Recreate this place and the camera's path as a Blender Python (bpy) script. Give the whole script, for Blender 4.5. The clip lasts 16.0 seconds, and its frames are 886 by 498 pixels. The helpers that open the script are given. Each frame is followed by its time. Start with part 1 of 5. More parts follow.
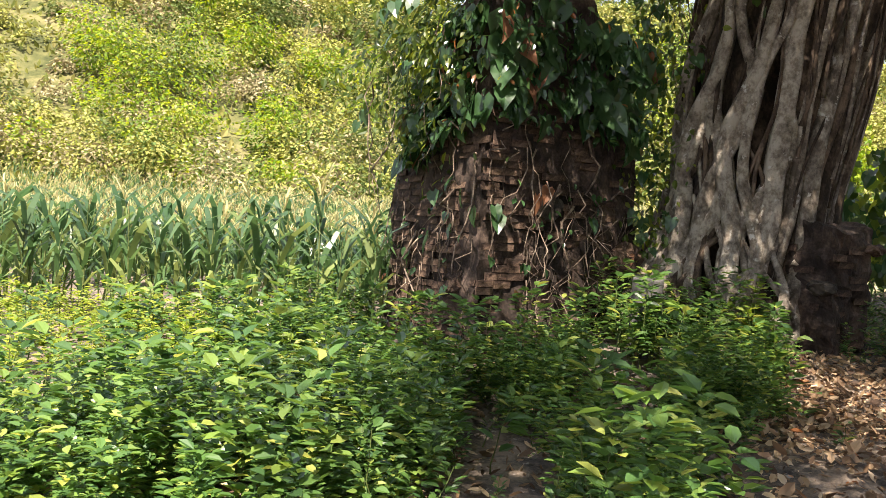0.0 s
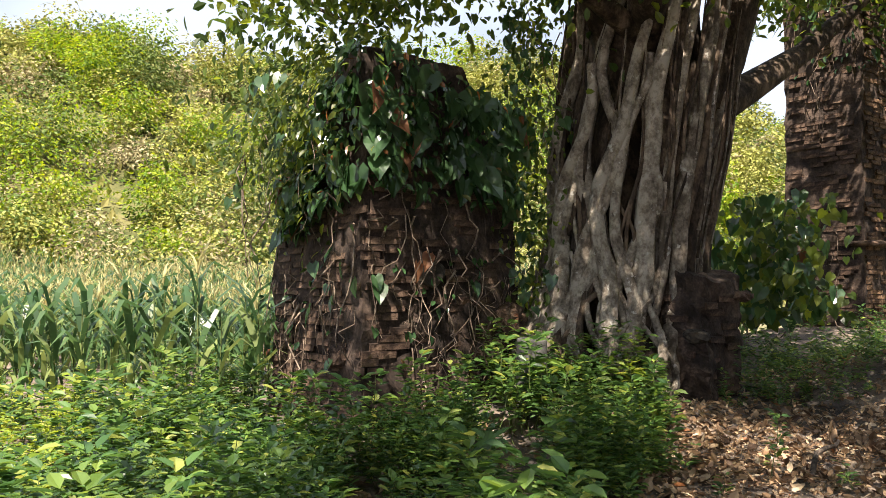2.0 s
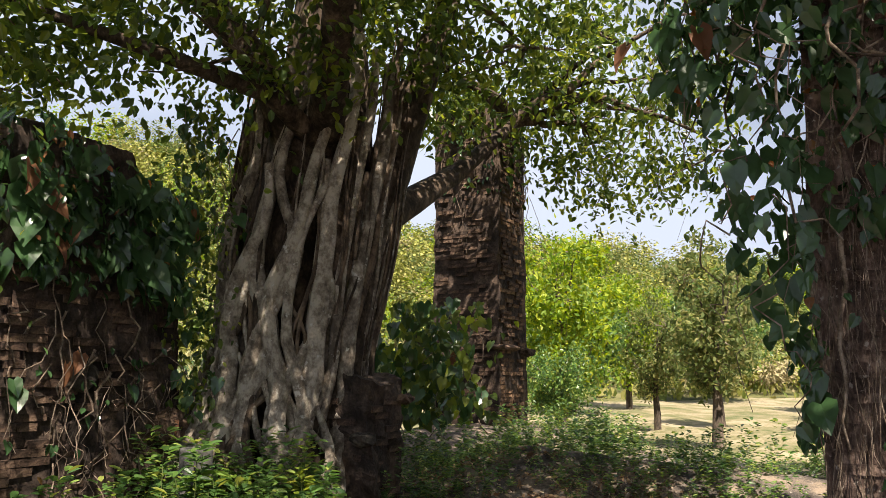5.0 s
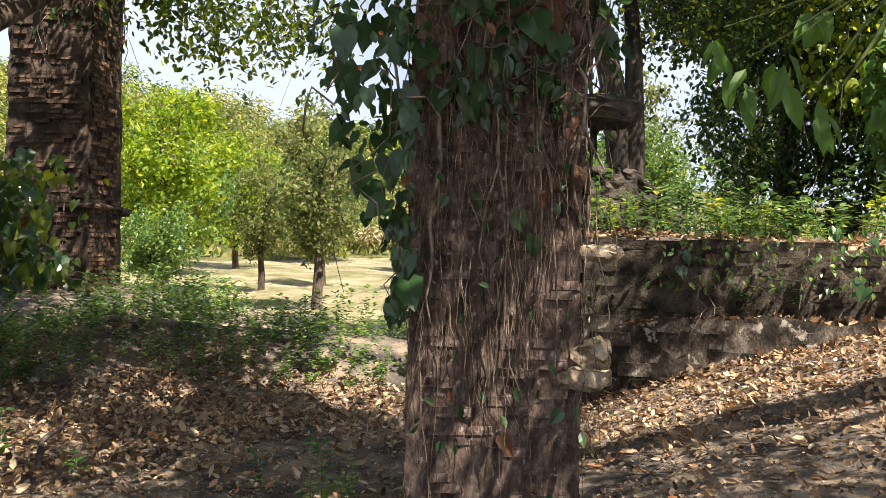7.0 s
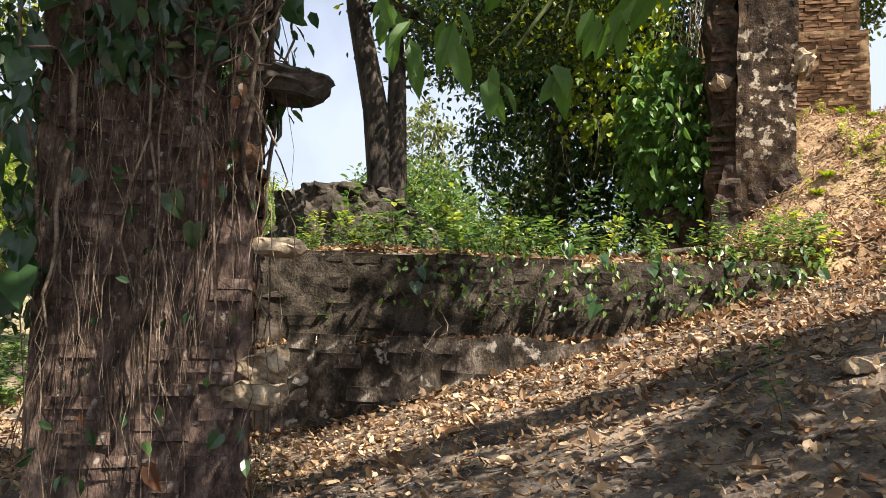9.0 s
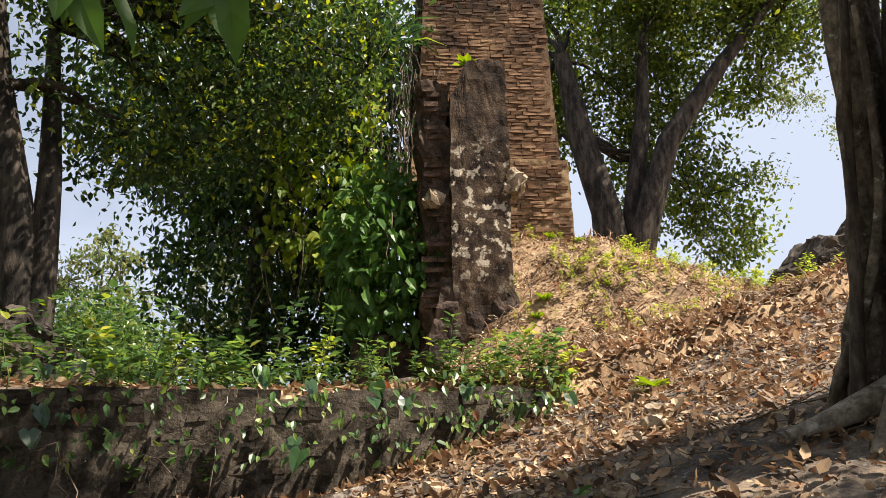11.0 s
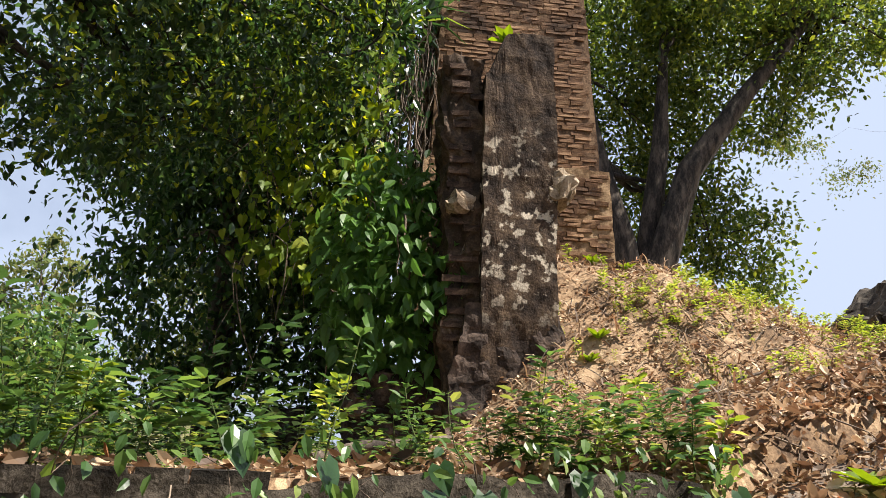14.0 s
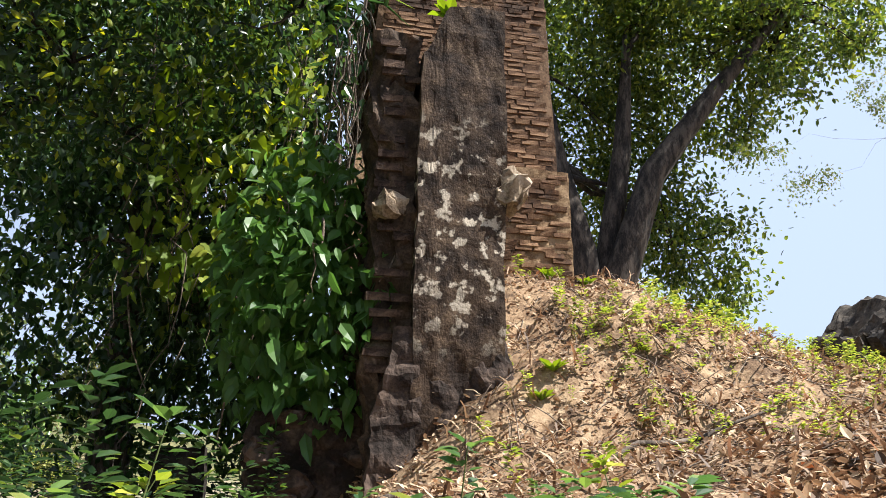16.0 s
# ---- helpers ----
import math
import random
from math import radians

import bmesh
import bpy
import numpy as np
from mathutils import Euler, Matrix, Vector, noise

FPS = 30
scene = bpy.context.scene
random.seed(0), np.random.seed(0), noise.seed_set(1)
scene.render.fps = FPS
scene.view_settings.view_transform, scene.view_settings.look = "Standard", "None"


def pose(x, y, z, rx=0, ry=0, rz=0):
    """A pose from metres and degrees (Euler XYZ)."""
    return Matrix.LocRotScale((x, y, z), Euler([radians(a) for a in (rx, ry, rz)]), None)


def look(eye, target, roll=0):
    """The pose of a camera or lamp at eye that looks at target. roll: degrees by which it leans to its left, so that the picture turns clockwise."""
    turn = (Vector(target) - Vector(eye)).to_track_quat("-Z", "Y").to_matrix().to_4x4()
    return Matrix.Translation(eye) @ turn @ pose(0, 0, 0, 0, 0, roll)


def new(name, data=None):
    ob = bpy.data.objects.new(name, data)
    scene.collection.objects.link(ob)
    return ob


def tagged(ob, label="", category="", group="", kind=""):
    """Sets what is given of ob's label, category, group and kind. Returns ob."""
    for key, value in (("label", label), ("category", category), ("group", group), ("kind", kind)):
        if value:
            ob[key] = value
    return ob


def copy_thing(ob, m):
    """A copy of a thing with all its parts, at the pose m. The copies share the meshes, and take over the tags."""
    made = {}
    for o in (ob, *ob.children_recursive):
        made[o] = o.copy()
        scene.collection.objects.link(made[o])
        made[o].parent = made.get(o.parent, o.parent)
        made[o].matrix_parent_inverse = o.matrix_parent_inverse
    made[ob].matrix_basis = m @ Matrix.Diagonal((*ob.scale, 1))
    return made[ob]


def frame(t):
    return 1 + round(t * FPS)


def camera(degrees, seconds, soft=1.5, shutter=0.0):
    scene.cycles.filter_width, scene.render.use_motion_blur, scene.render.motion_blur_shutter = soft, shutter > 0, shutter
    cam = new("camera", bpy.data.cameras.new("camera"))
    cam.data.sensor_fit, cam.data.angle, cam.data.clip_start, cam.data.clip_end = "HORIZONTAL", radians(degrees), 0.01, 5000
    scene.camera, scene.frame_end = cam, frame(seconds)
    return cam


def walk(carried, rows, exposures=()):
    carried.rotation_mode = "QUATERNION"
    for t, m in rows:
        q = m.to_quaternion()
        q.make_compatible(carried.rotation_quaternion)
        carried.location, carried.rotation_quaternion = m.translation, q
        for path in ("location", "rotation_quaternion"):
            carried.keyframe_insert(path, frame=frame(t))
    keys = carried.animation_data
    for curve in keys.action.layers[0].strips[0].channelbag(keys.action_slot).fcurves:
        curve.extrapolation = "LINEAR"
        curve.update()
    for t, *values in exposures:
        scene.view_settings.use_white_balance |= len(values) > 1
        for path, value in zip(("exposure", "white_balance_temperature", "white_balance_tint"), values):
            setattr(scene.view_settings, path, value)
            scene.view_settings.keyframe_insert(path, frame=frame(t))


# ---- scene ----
cam = camera(56.5, 16.0, soft=0.4)
PATH = [
    (0, (0.639, -0.443, 1.208), (0.357, 1.536, 1.149), 3.8),
    (0.5, (0.749, -0.439, 1.256), (0.543, 1.55, 1.259), 2.6),
    (1, (0.864, -0.442, 1.259), (0.68, 1.549, 1.313), 2.1),
    (1.5, (0.879, -0.426, 1.288), (0.712, 1.565, 1.371), 0.6),
    (2, (0.771, -0.374, 1.342), (0.731, 1.624, 1.425), 0.4),
    (2.5, (0.764, -0.379, 1.336), (0.868, 1.615, 1.457), 1.1),
    (3, (0.763, -0.37, 1.343), (1.13, 1.589, 1.511), 1.3),
    (3.2, (0.761, -0.369, 1.34), (1.2, 1.574, 1.521), 1.1),
    (5.5, (0.464, -0.039, 1.533), (1.372, 1.706, 1.893), 1.2),
    (5.9, (0.59, 0.148, 1.616), (1.693, 1.778, 1.971), 2.0),
    (6, (0.595, 0.167, 1.615), (1.783, 1.742, 1.944), 2.2),
    (6.5, (0.687, 0.119, 1.559), (2.144, 1.485, 1.676), 1.8),
    (7, (0.819, 0.069, 1.527), (2.351, 1.354, 1.516), 1.4),
    (7.5, (0.933, -0.018, 1.509), (2.466, 1.266, 1.457), -0.4),
    (8, (1.063, -0.081, 1.499), (2.634, 1.155, 1.445), -0.9),
    (8.5, (1.379, -0.11, 1.418), (3.072, 0.953, 1.394), 1.1),
    (9, (1.801, -0.145, 1.297), (3.582, 0.758, 1.403), 2.0),
    (9.5, (2.219, -0.084, 1.173), (4.122, 0.507, 1.341), -0.3),
    (10, (2.7, -0.013, 1.15), (4.659, 0.304, 1.405), -1.2),
    (10.2, (2.923, 0.052, 1.195), (4.874, 0.347, 1.525), -1.5),
    (12.3, (4.358, 0.862, 1.299), (6.277, 1.025, 1.837), -0.3),
    (12.5, (4.596, 0.937, 1.321), (6.517, 1.083, 1.861), -0.4),
    (13, (4.913, 0.984, 1.365), (6.834, 1.133, 1.903), 1.0),
    (13.5, (5.341, 1.173, 1.564), (7.262, 1.32, 2.104), 2.0),
    (14, (5.716, 1.198, 1.597), (7.634, 1.337, 2.146), 1.6),
    (14.5, (6.018, 1.275, 1.803), (7.938, 1.382, 2.354), 1.1),
    (15, (6.337, 1.328, 1.91), (8.264, 1.414, 2.438), 1.1),
    (15.5, (6.639, 1.192, 1.97), (8.572, 1.221, 2.482), 0.8),
    (16, (7.032, 1.009, 2.066), (8.952, 1.051, 2.622), 1.4),
]
EXPOSURES = [(0, 1.9, 6800, 16), (2.5, 1.6, 6800, 14), (5.5, 1.35, 6950, 14), (7.5, 1.6, 6800, 12), (9.5, 1.4, 6800, 12), (12.5, 1.15, 6750, 13), (16, 1.3, 6000, 12)]
walk(cam, [(t, look(eye, target, roll)) for t, eye, target, roll in PATH], EXPOSURES)

# ---------------------------------------------------------------- light
SUN = Vector((-0.06, -0.55, 0.83)).normalized()
world = bpy.data.worlds.new("sky")
scene.world = world
world.use_nodes = True
wn = world.node_tree
sky = wn.nodes.new("ShaderNodeTexSky")
sky.sky_type = "NISHITA"
sky.sun_disc = False
sky.sun_elevation = math.asin(SUN.z)
sky.sun_rotation = math.atan2(SUN.x, SUN.y)
sky.dust_density, sky.air_density, sky.ozone_density = 2.0, 1.0, 1.0
bg = wn.nodes["Background"]
bg.inputs["Strength"].default_value = 0.044
# thin white cloud over the blue
tcw = wn.nodes.new("ShaderNodeTexCoord")
cl = wn.nodes.new("ShaderNodeTexNoise")
cl.inputs["Scale"].default_value, cl.inputs["Detail"].default_value = 2.2, 8.0
cr = wn.nodes.new("ShaderNodeValToRGB")
cr.color_ramp.elements[0].position, cr.color_ramp.elements[1].position = 0.22, 0.52
cmix = wn.nodes.new("ShaderNodeMix")
cmix.data_type = "RGBA"
wn.links.new(tcw.outputs["Generated"], cl.inputs["Vector"])
wn.links.new(cl.outputs["Fac"], cr.inputs["Fac"])
wn.links.new(cr.outputs["Color"], cmix.inputs[0])
wn.links.new(sky.outputs["Color"], cmix.inputs[6])
cmix.inputs[7].default_value = (6.7, 7.8, 9.8, 1)
wn.links.new(cmix.outputs[2], bg.inputs["Color"])
sun = new("sun", bpy.data.lights.new("sun", "SUN"))
sun.data.energy, sun.data.angle, sun.data.color = 5.0, radians(0.55), (1.0, 0.94, 0.82)
sun.matrix_world = look(SUN * 40, (0, 0, 0))

# ---------------------------------------------------------------- materials
RNG = np.random.default_rng(7)


def nodes_of(name):
    m = bpy.data.materials.new(name)
    m.use_nodes = True
    return m, m.node_tree.nodes, m.node_tree.links, m.node_tree.nodes["Principled BSDF"]


def ramp(nt, stops):
    r = nt.new("ShaderNodeValToRGB")
    e = r.color_ramp.elements
    while len(e) < len(stops):
        e.new(0.5)
    for k, (p, c) in zip(e, stops):
        k.position, k.color = p, (*c, 1)
    return r


def leaf_material(name, stops, glow=0.45, rough=0.45, gloss=0.3):
    """Leaves: colour changes from leaf to leaf, light shines through the blade."""
    m, nt, ln, bs = nodes_of(name)
    geo = nt.new("ShaderNodeNewGeometry")
    r = ramp(nt, stops)
    ln.new(geo.outputs["Random Per Island"], r.inputs["Fac"])
    tc = nt.new("ShaderNodeTexCoord")
    no = nt.new("ShaderNodeTexNoise")
    no.inputs["Scale"].default_value, no.inputs["Detail"].default_value = 1.3, 4
    ln.new(tc.outputs["Object"], no.inputs["Vector"])
    hs = nt.new("ShaderNodeHueSaturation")
    mp = nt.new("ShaderNodeMapRange")
    mp.inputs[1].default_value, mp.inputs[2].default_value = 0.3, 0.7
    mp.inputs[3].default_value, mp.inputs[4].default_value = 0.7, 1.3
    ln.new(no.outputs["Fac"], mp.inputs[0])
    ln.new(mp.outputs[0], hs.inputs["Value"])
    ln.new(r.outputs["Color"], hs.inputs["Color"])
    ln.new(hs.outputs["Color"], bs.inputs["Base Color"])
    bs.inputs["Roughness"].default_value = rough
    bs.inputs["Specular IOR Level"].default_value = gloss
    tr = nt.new("ShaderNodeBsdfTranslucent")
    th = nt.new("ShaderNodeHueSaturation")
    th.inputs["Saturation"].default_value, th.inputs["Value"].default_value, th.inputs["Hue"].default_value = 1.1, 1.7, 0.485
    ln.new(hs.outputs["Color"], th.inputs["Color"])
    ln.new(th.outputs["Color"], tr.inputs["Color"])
    mx = nt.new("ShaderNodeMixShader")
    mx.inputs[0].default_value = glow
    ln.new(bs.outputs[0], mx.inputs[1])
    ln.new(tr.outputs[0], mx.inputs[2])
    ln.new(mx.outputs[0], nt["Material Output"].inputs["Surface"])
    return m


def solid_material(name, stops, scale=3.0, detail=8.0, rough=0.85, bump=0.4, fine=40.0, stretch=(1, 1, 1), spots=None, shift=0.12, band=None):
    """Stone, earth, bark: two scales of noise in the colour, fine relief, optional pale or dark spots."""
    m, nt, ln, bs = nodes_of(name)
    tc = nt.new("ShaderNodeTexCoord")
    mp = nt.new("ShaderNodeMapping")
    mp.inputs["Scale"].default_value = stretch
    ln.new(tc.outputs["Object"], mp.inputs["Vector"])
    a = nt.new("ShaderNodeTexNoise")
    a.inputs["Scale"].default_value, a.inputs["Detail"].default_value, a.inputs["Roughness"].default_value = scale, detail, 0.68
    b = nt.new("ShaderNodeTexNoise")
    b.inputs["Scale"].default_value, b.inputs["Detail"].default_value = fine, 5
    oi = nt.new("ShaderNodeObjectInfo")
    ln.new(mp.outputs[0], a.inputs["Vector"])
    ln.new(mp.outputs[0], b.inputs["Vector"])
    ad = nt.new("ShaderNodeMath")
    ad.operation = "MULTIPLY_ADD"
    ln.new(oi.outputs["Random"], ad.inputs[0])
    ad.inputs[1].default_value = shift
    ln.new(a.outputs["Fac"], ad.inputs[2])
    ad2 = nt.new("ShaderNodeMath")
    ad2.operation = "MULTIPLY_ADD"
    ln.new(b.outputs["Fac"], ad2.inputs[0])
    ad2.inputs[1].default_value = 0.25
    ln.new(ad.outputs[0], ad2.inputs[2])
    sb = nt.new("ShaderNodeMath")
    sb.operation = "SUBTRACT"
    ln.new(ad2.outputs[0], sb.inputs[0])
    sb.inputs[1].default_value = 0.125 + shift / 2
    r = ramp(nt, [(0.5 + (p - 0.5) * 0.62, c) for p, c in stops])
    ln.new(sb.outputs[0], r.inputs["Fac"])
    colour = r.outputs["Color"]
    if spots:
        tint, size, cover = spots
        c = nt.new("ShaderNodeTexNoise")
        c.inputs["Scale"].default_value, c.inputs["Detail"].default_value, c.inputs["Roughness"].default_value = size, 6, 0.6
        ln.new(tc.outputs["Object"], c.inputs["Vector"])
        cr2 = nt.new("ShaderNodeMapRange")
        cr2.inputs[1].default_value, cr2.inputs[2].default_value = cover, cover + 0.05
        ln.new(c.outputs["Fac"], cr2.inputs[0])
        mx = nt.new("ShaderNodeMix")
        mx.data_type = "RGBA"
        cover_out = cr2.outputs[0]
        if band:
            # the flakes hold on to one stretch of the height only
            sx = nt.new("ShaderNodeSeparateXYZ")
            ln.new(tc.outputs["Object"], sx.inputs[0])
            for lo, hi in ((band[0], band[0] + 0.5), (band[1], band[1] - 0.5)):
                edge = nt.new("ShaderNodeMapRange")
                edge.inputs[1].default_value, edge.inputs[2].default_value = lo, hi
                ln.new(sx.outputs[2], edge.inputs[0])
                mul = nt.new("ShaderNodeMath")
                mul.operation = "MULTIPLY"
                ln.new(cover_out, mul.inputs[0])
                ln.new(edge.outputs[0], mul.inputs[1])
                cover_out = mul.outputs[0]
        ln.new(cover_out, mx.inputs[0])
        ln.new(colour, mx.inputs[6])
        mx.inputs[7].default_value = (*tint, 1)
        colour = mx.outputs[2]
    ln.new(colour, bs.inputs["Base Color"])
    bs.inputs["Roughness"].default_value = rough
    bs.inputs["Specular IOR Level"].default_value = 0.25
    bp = nt.new("ShaderNodeBump")
    bp.inputs["Strength"].default_value, bp.inputs["Distance"].default_value = bump, 0.03
    ln.new(ad2.outputs[0], bp.inputs["Height"])
    ln.new(bp.outputs[0], bs.inputs["Normal"])
    return m


M_EARTH = solid_material("earth", [(0.3, (0.036, 0.031, 0.028)), (0.48, (0.095, 0.077, 0.065)), (0.7, (0.23, 0.175, 0.13))], 2.6, 10, 0.95, 1.0, 55, spots=((0.27, 0.235, 0.205), 15, 0.62))
M_MOUND = solid_material("dry_mound_earth", [(0.3, (0.06, 0.036, 0.022)), (0.5, (0.19, 0.12, 0.068)), (0.7, (0.36, 0.25, 0.15))], 3.5, 10, 0.95, 1.0, 50, spots=((0.42, 0.31, 0.19), 11, 0.6))
M_TOWER = solid_material("thin_tower_brick", [(0.3, (0.032, 0.016, 0.008)), (0.5, (0.115, 0.058, 0.028)), (0.72, (0.27, 0.16, 0.085))], 1.6, 10, 0.9, 0.7, 60, shift=0.08)
M_TOWERJOINT = solid_material("tower_mortar", [(0.3, (0.022, 0.012, 0.007)), (0.5, (0.075, 0.041, 0.022)), (0.7, (0.18, 0.11, 0.062))], 2, 10, 0.95, 0.9, 45)
M_PLINTH = solid_material("worn_plinth_render", [(0.3, (0.06, 0.034, 0.017)), (0.5, (0.17, 0.102, 0.052)), (0.7, (0.32, 0.215, 0.12))], 4, 10, 0.93, 0.9, 50)
M_FIELD = solid_material("dry_pasture", [(0.3, (0.08, 0.095, 0.035)), (0.5, (0.17, 0.15, 0.08)), (0.7, (0.28, 0.23, 0.15))], 0.5, 9, 0.95, 0.5, 12)
M_SCRUB = solid_material("scrub_ground", [(0.3, (0.03, 0.038, 0.012)), (0.5, (0.075, 0.078, 0.026)), (0.7, (0.15, 0.135, 0.055))], 0.3, 9, 0.95, 0.5, 8)
M_BRICK = solid_material("brick", [(0.3, (0.03, 0.019, 0.013)), (0.5, (0.085, 0.048, 0.028)), (0.72, (0.2, 0.12, 0.07))], 6, 8, 0.9, 0.8, 60, shift=0.15)
M_OLDBRICK = solid_material("weathered_brick", [(0.3, (0.02, 0.014, 0.011)), (0.5, (0.068, 0.042, 0.03)), (0.72, (0.17, 0.11, 0.075))], 5, 8, 0.92, 0.8, 60, shift=0.12)
M_MORTAR = solid_material("old_mortar", [(0.3, (0.035, 0.025, 0.018)), (0.5, (0.095, 0.063, 0.042)), (0.7, (0.18, 0.125, 0.085))], 4, 9, 0.95, 0.8, 45)
M_DARKMORTAR = solid_material("dark_mortar", [(0.3, (0.022, 0.016, 0.013)), (0.5, (0.06, 0.042, 0.033)), (0.7, (0.13, 0.09, 0.068))], 3, 9, 0.95, 0.9, 40)
M_PLASTER = solid_material("lime_plaster", [(0.3, (0.02, 0.012, 0.008)), (0.5, (0.062, 0.039, 0.024)), (0.7, (0.15, 0.1, 0.062))], 3, 10, 0.9, 0.9, 40, spots=((0.48, 0.41, 0.32), 6.5, 0.54), band=(1.0, 3.3))
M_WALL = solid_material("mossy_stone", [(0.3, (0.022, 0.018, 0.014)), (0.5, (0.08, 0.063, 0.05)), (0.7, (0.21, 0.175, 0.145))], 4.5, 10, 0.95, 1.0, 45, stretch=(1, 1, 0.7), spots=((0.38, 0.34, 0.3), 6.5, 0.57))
# wall stone without pale spots, darkened to hold the shade of overhanging weeds
M_WALLSHADE = solid_material("mossy_stone_in_shade", [(0.3, (0.011, 0.009, 0.007)), (0.5, (0.034, 0.027, 0.02)), (0.7, (0.095, 0.077, 0.06))], 4.5, 10, 0.95, 1.0, 45)
M_DARKBARK = solid_material("dark_bark", [(0.3, (0.009, 0.008, 0.007)), (0.5, (0.027, 0.022, 0.018)), (0.7, (0.075, 0.06, 0.047))], 6, 9, 0.92, 0.8, 45, stretch=(1, 1, 0.3))
M_ROOTED = solid_material("rooted_brick", [(0.3, (0.032, 0.022, 0.018)), (0.5, (0.1, 0.066, 0.053)), (0.7, (0.22, 0.155, 0.125))], 9, 10, 0.92, 1.0, 60, stretch=(1, 1, 0.45), spots=((0.3, 0.26, 0.23), 18, 0.62), shift=0.05)
M_STONE = solid_material("stone", [(0.3, (0.12, 0.085, 0.055)), (0.5, (0.28, 0.21, 0.14)), (0.7, (0.42, 0.34, 0.25))], 6, 8, 0.9, 0.6, 50)
M_DARKSTONE = solid_material("dark_stone", [(0.3, (0.012, 0.01, 0.009)), (0.5, (0.034, 0.028, 0.023)), (0.7, (0.085, 0.07, 0.055))], 3, 9, 0.95, 0.9, 30)
M_CONCRETE = solid_material("concrete", [(0.3, (0.045, 0.043, 0.04)), (0.5, (0.075, 0.072, 0.068)), (0.7, (0.11, 0.106, 0.1))], 8, 8, 0.9, 0.3, 80)
M_FIGBARK = solid_material("fig_bark", [(0.3, (0.08, 0.063, 0.048)), (0.5, (0.2, 0.165, 0.13)), (0.7, (0.37, 0.325, 0.265))], 7, 9, 0.85, 0.8, 40, stretch=(1, 1, 0.8), spots=((0.46, 0.43, 0.38), 9, 0.62))
M_FIGDARK = solid_material("dark_fig_bark", [(0.3, (0.02, 0.014, 0.01)), (0.5, (0.062, 0.043, 0.03)), (0.7, (0.15, 0.108, 0.076))], 6, 9, 0.9, 0.8, 40, stretch=(1, 1, 0.6))
M_BARK = solid_material("bark", [(0.3, (0.03, 0.024, 0.02)), (0.5, (0.085, 0.065, 0.05)), (0.7, (0.19, 0.15, 0.12))], 6, 9, 0.92, 0.8, 45, stretch=(1, 1, 0.3))
M_ROOT = solid_material("dry_vine", [(0.3, (0.06, 0.043, 0.032)), (0.5, (0.14, 0.103, 0.076)), (0.7, (0.27, 0.21, 0.16))], 12, 6, 0.85, 0.4, 60)
M_STEM = solid_material("green_stem", [(0.3, (0.05, 0.07, 0.02)), (0.7, (0.13, 0.16, 0.05))], 9, 4, 0.7, 0.2, 60)

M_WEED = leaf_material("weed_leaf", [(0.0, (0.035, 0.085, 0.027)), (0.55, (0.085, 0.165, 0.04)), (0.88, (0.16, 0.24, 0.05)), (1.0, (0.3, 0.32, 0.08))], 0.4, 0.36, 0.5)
M_VINE = leaf_material("vine_leaf", [(0.0, (0.02, 0.05, 0.02)), (0.6, (0.04, 0.09, 0.032)), (0.93, (0.075, 0.14, 0.04)), (0.96, (0.17, 0.07, 0.03)), (1.0, (0.28, 0.11, 0.03))], 0.35, 0.26, 0.7)
M_FIGLEAF = leaf_material("fig_leaf", [(0.0, (0.03, 0.055, 0.014)), (0.5, (0.065, 0.105, 0.02)), (1.0, (0.17, 0.2, 0.03))], 0.58, 0.33, 0.5)
M_DARKLEAF = leaf_material("dark_tree_leaf", [(0.0, (0.014, 0.035, 0.011)), (0.6, (0.03, 0.068, 0.019)), (0.9, (0.06, 0.12, 0.028)), (1.0, (0.17, 0.22, 0.03))], 0.45, 0.38, 0.45)
# shade is in the dark stops, sun flecks in the few bright ones
M_SHADELEAF = leaf_material("shaded_tree_leaf", [(0.0, (0.014, 0.034, 0.011)), (0.72, (0.036, 0.068, 0.016)), (0.9, (0.13, 0.18, 0.023)), (1.0, (0.36, 0.38, 0.04))], 0.52, 0.36, 0.5)
M_LIMELEAF = leaf_material("lime_tree_leaf", [(0.0, (0.07, 0.14, 0.018)), (0.6, (0.16, 0.24, 0.025)), (1.0, (0.32, 0.36, 0.04))], 0.45, 0.5, 0.3)
M_DRYLEAF = leaf_material("olive_tree_leaf", [(0.0, (0.06, 0.09, 0.03)), (0.6, (0.12, 0.155, 0.05)), (1.0, (0.25, 0.235, 0.095))], 0.4, 0.6, 0.2)
M_HILL = leaf_material("hill_leaf", [(0.0, (0.17, 0.19, 0.04)), (0.6, (0.25, 0.255, 0.065)), (1.0, (0.34, 0.32, 0.11))], 0.16, 0.7, 0.15)
M_HILLDARK = leaf_material("dark_hill_leaf", [(0.0, (0.05, 0.085, 0.02)), (0.6, (0.09, 0.13, 0.03)), (1.0, (0.16, 0.19, 0.05))], 0.16, 0.6, 0.2)
M_HILLDRY = leaf_material("dry_hill_leaf", [(0.0, (0.19, 0.16, 0.09)), (0.6, (0.29, 0.25, 0.14)), (1.0, (0.4, 0.35, 0.2))], 0.16, 0.8, 0.1)
M_CORN = leaf_material("corn_leaf", [(0.0, (0.035, 0.08, 0.032)), (0.6, (0.075, 0.14, 0.05)), (1.0, (0.2, 0.24, 0.08))], 0.4, 0.36, 0.5)
M_TASSEL = leaf_material("corn_tassel", [(0.0, (0.26, 0.23, 0.1)), (0.6, (0.4, 0.37, 0.18)), (1.0, (0.48, 0.46, 0.25))], 0.4, 0.7, 0.15)
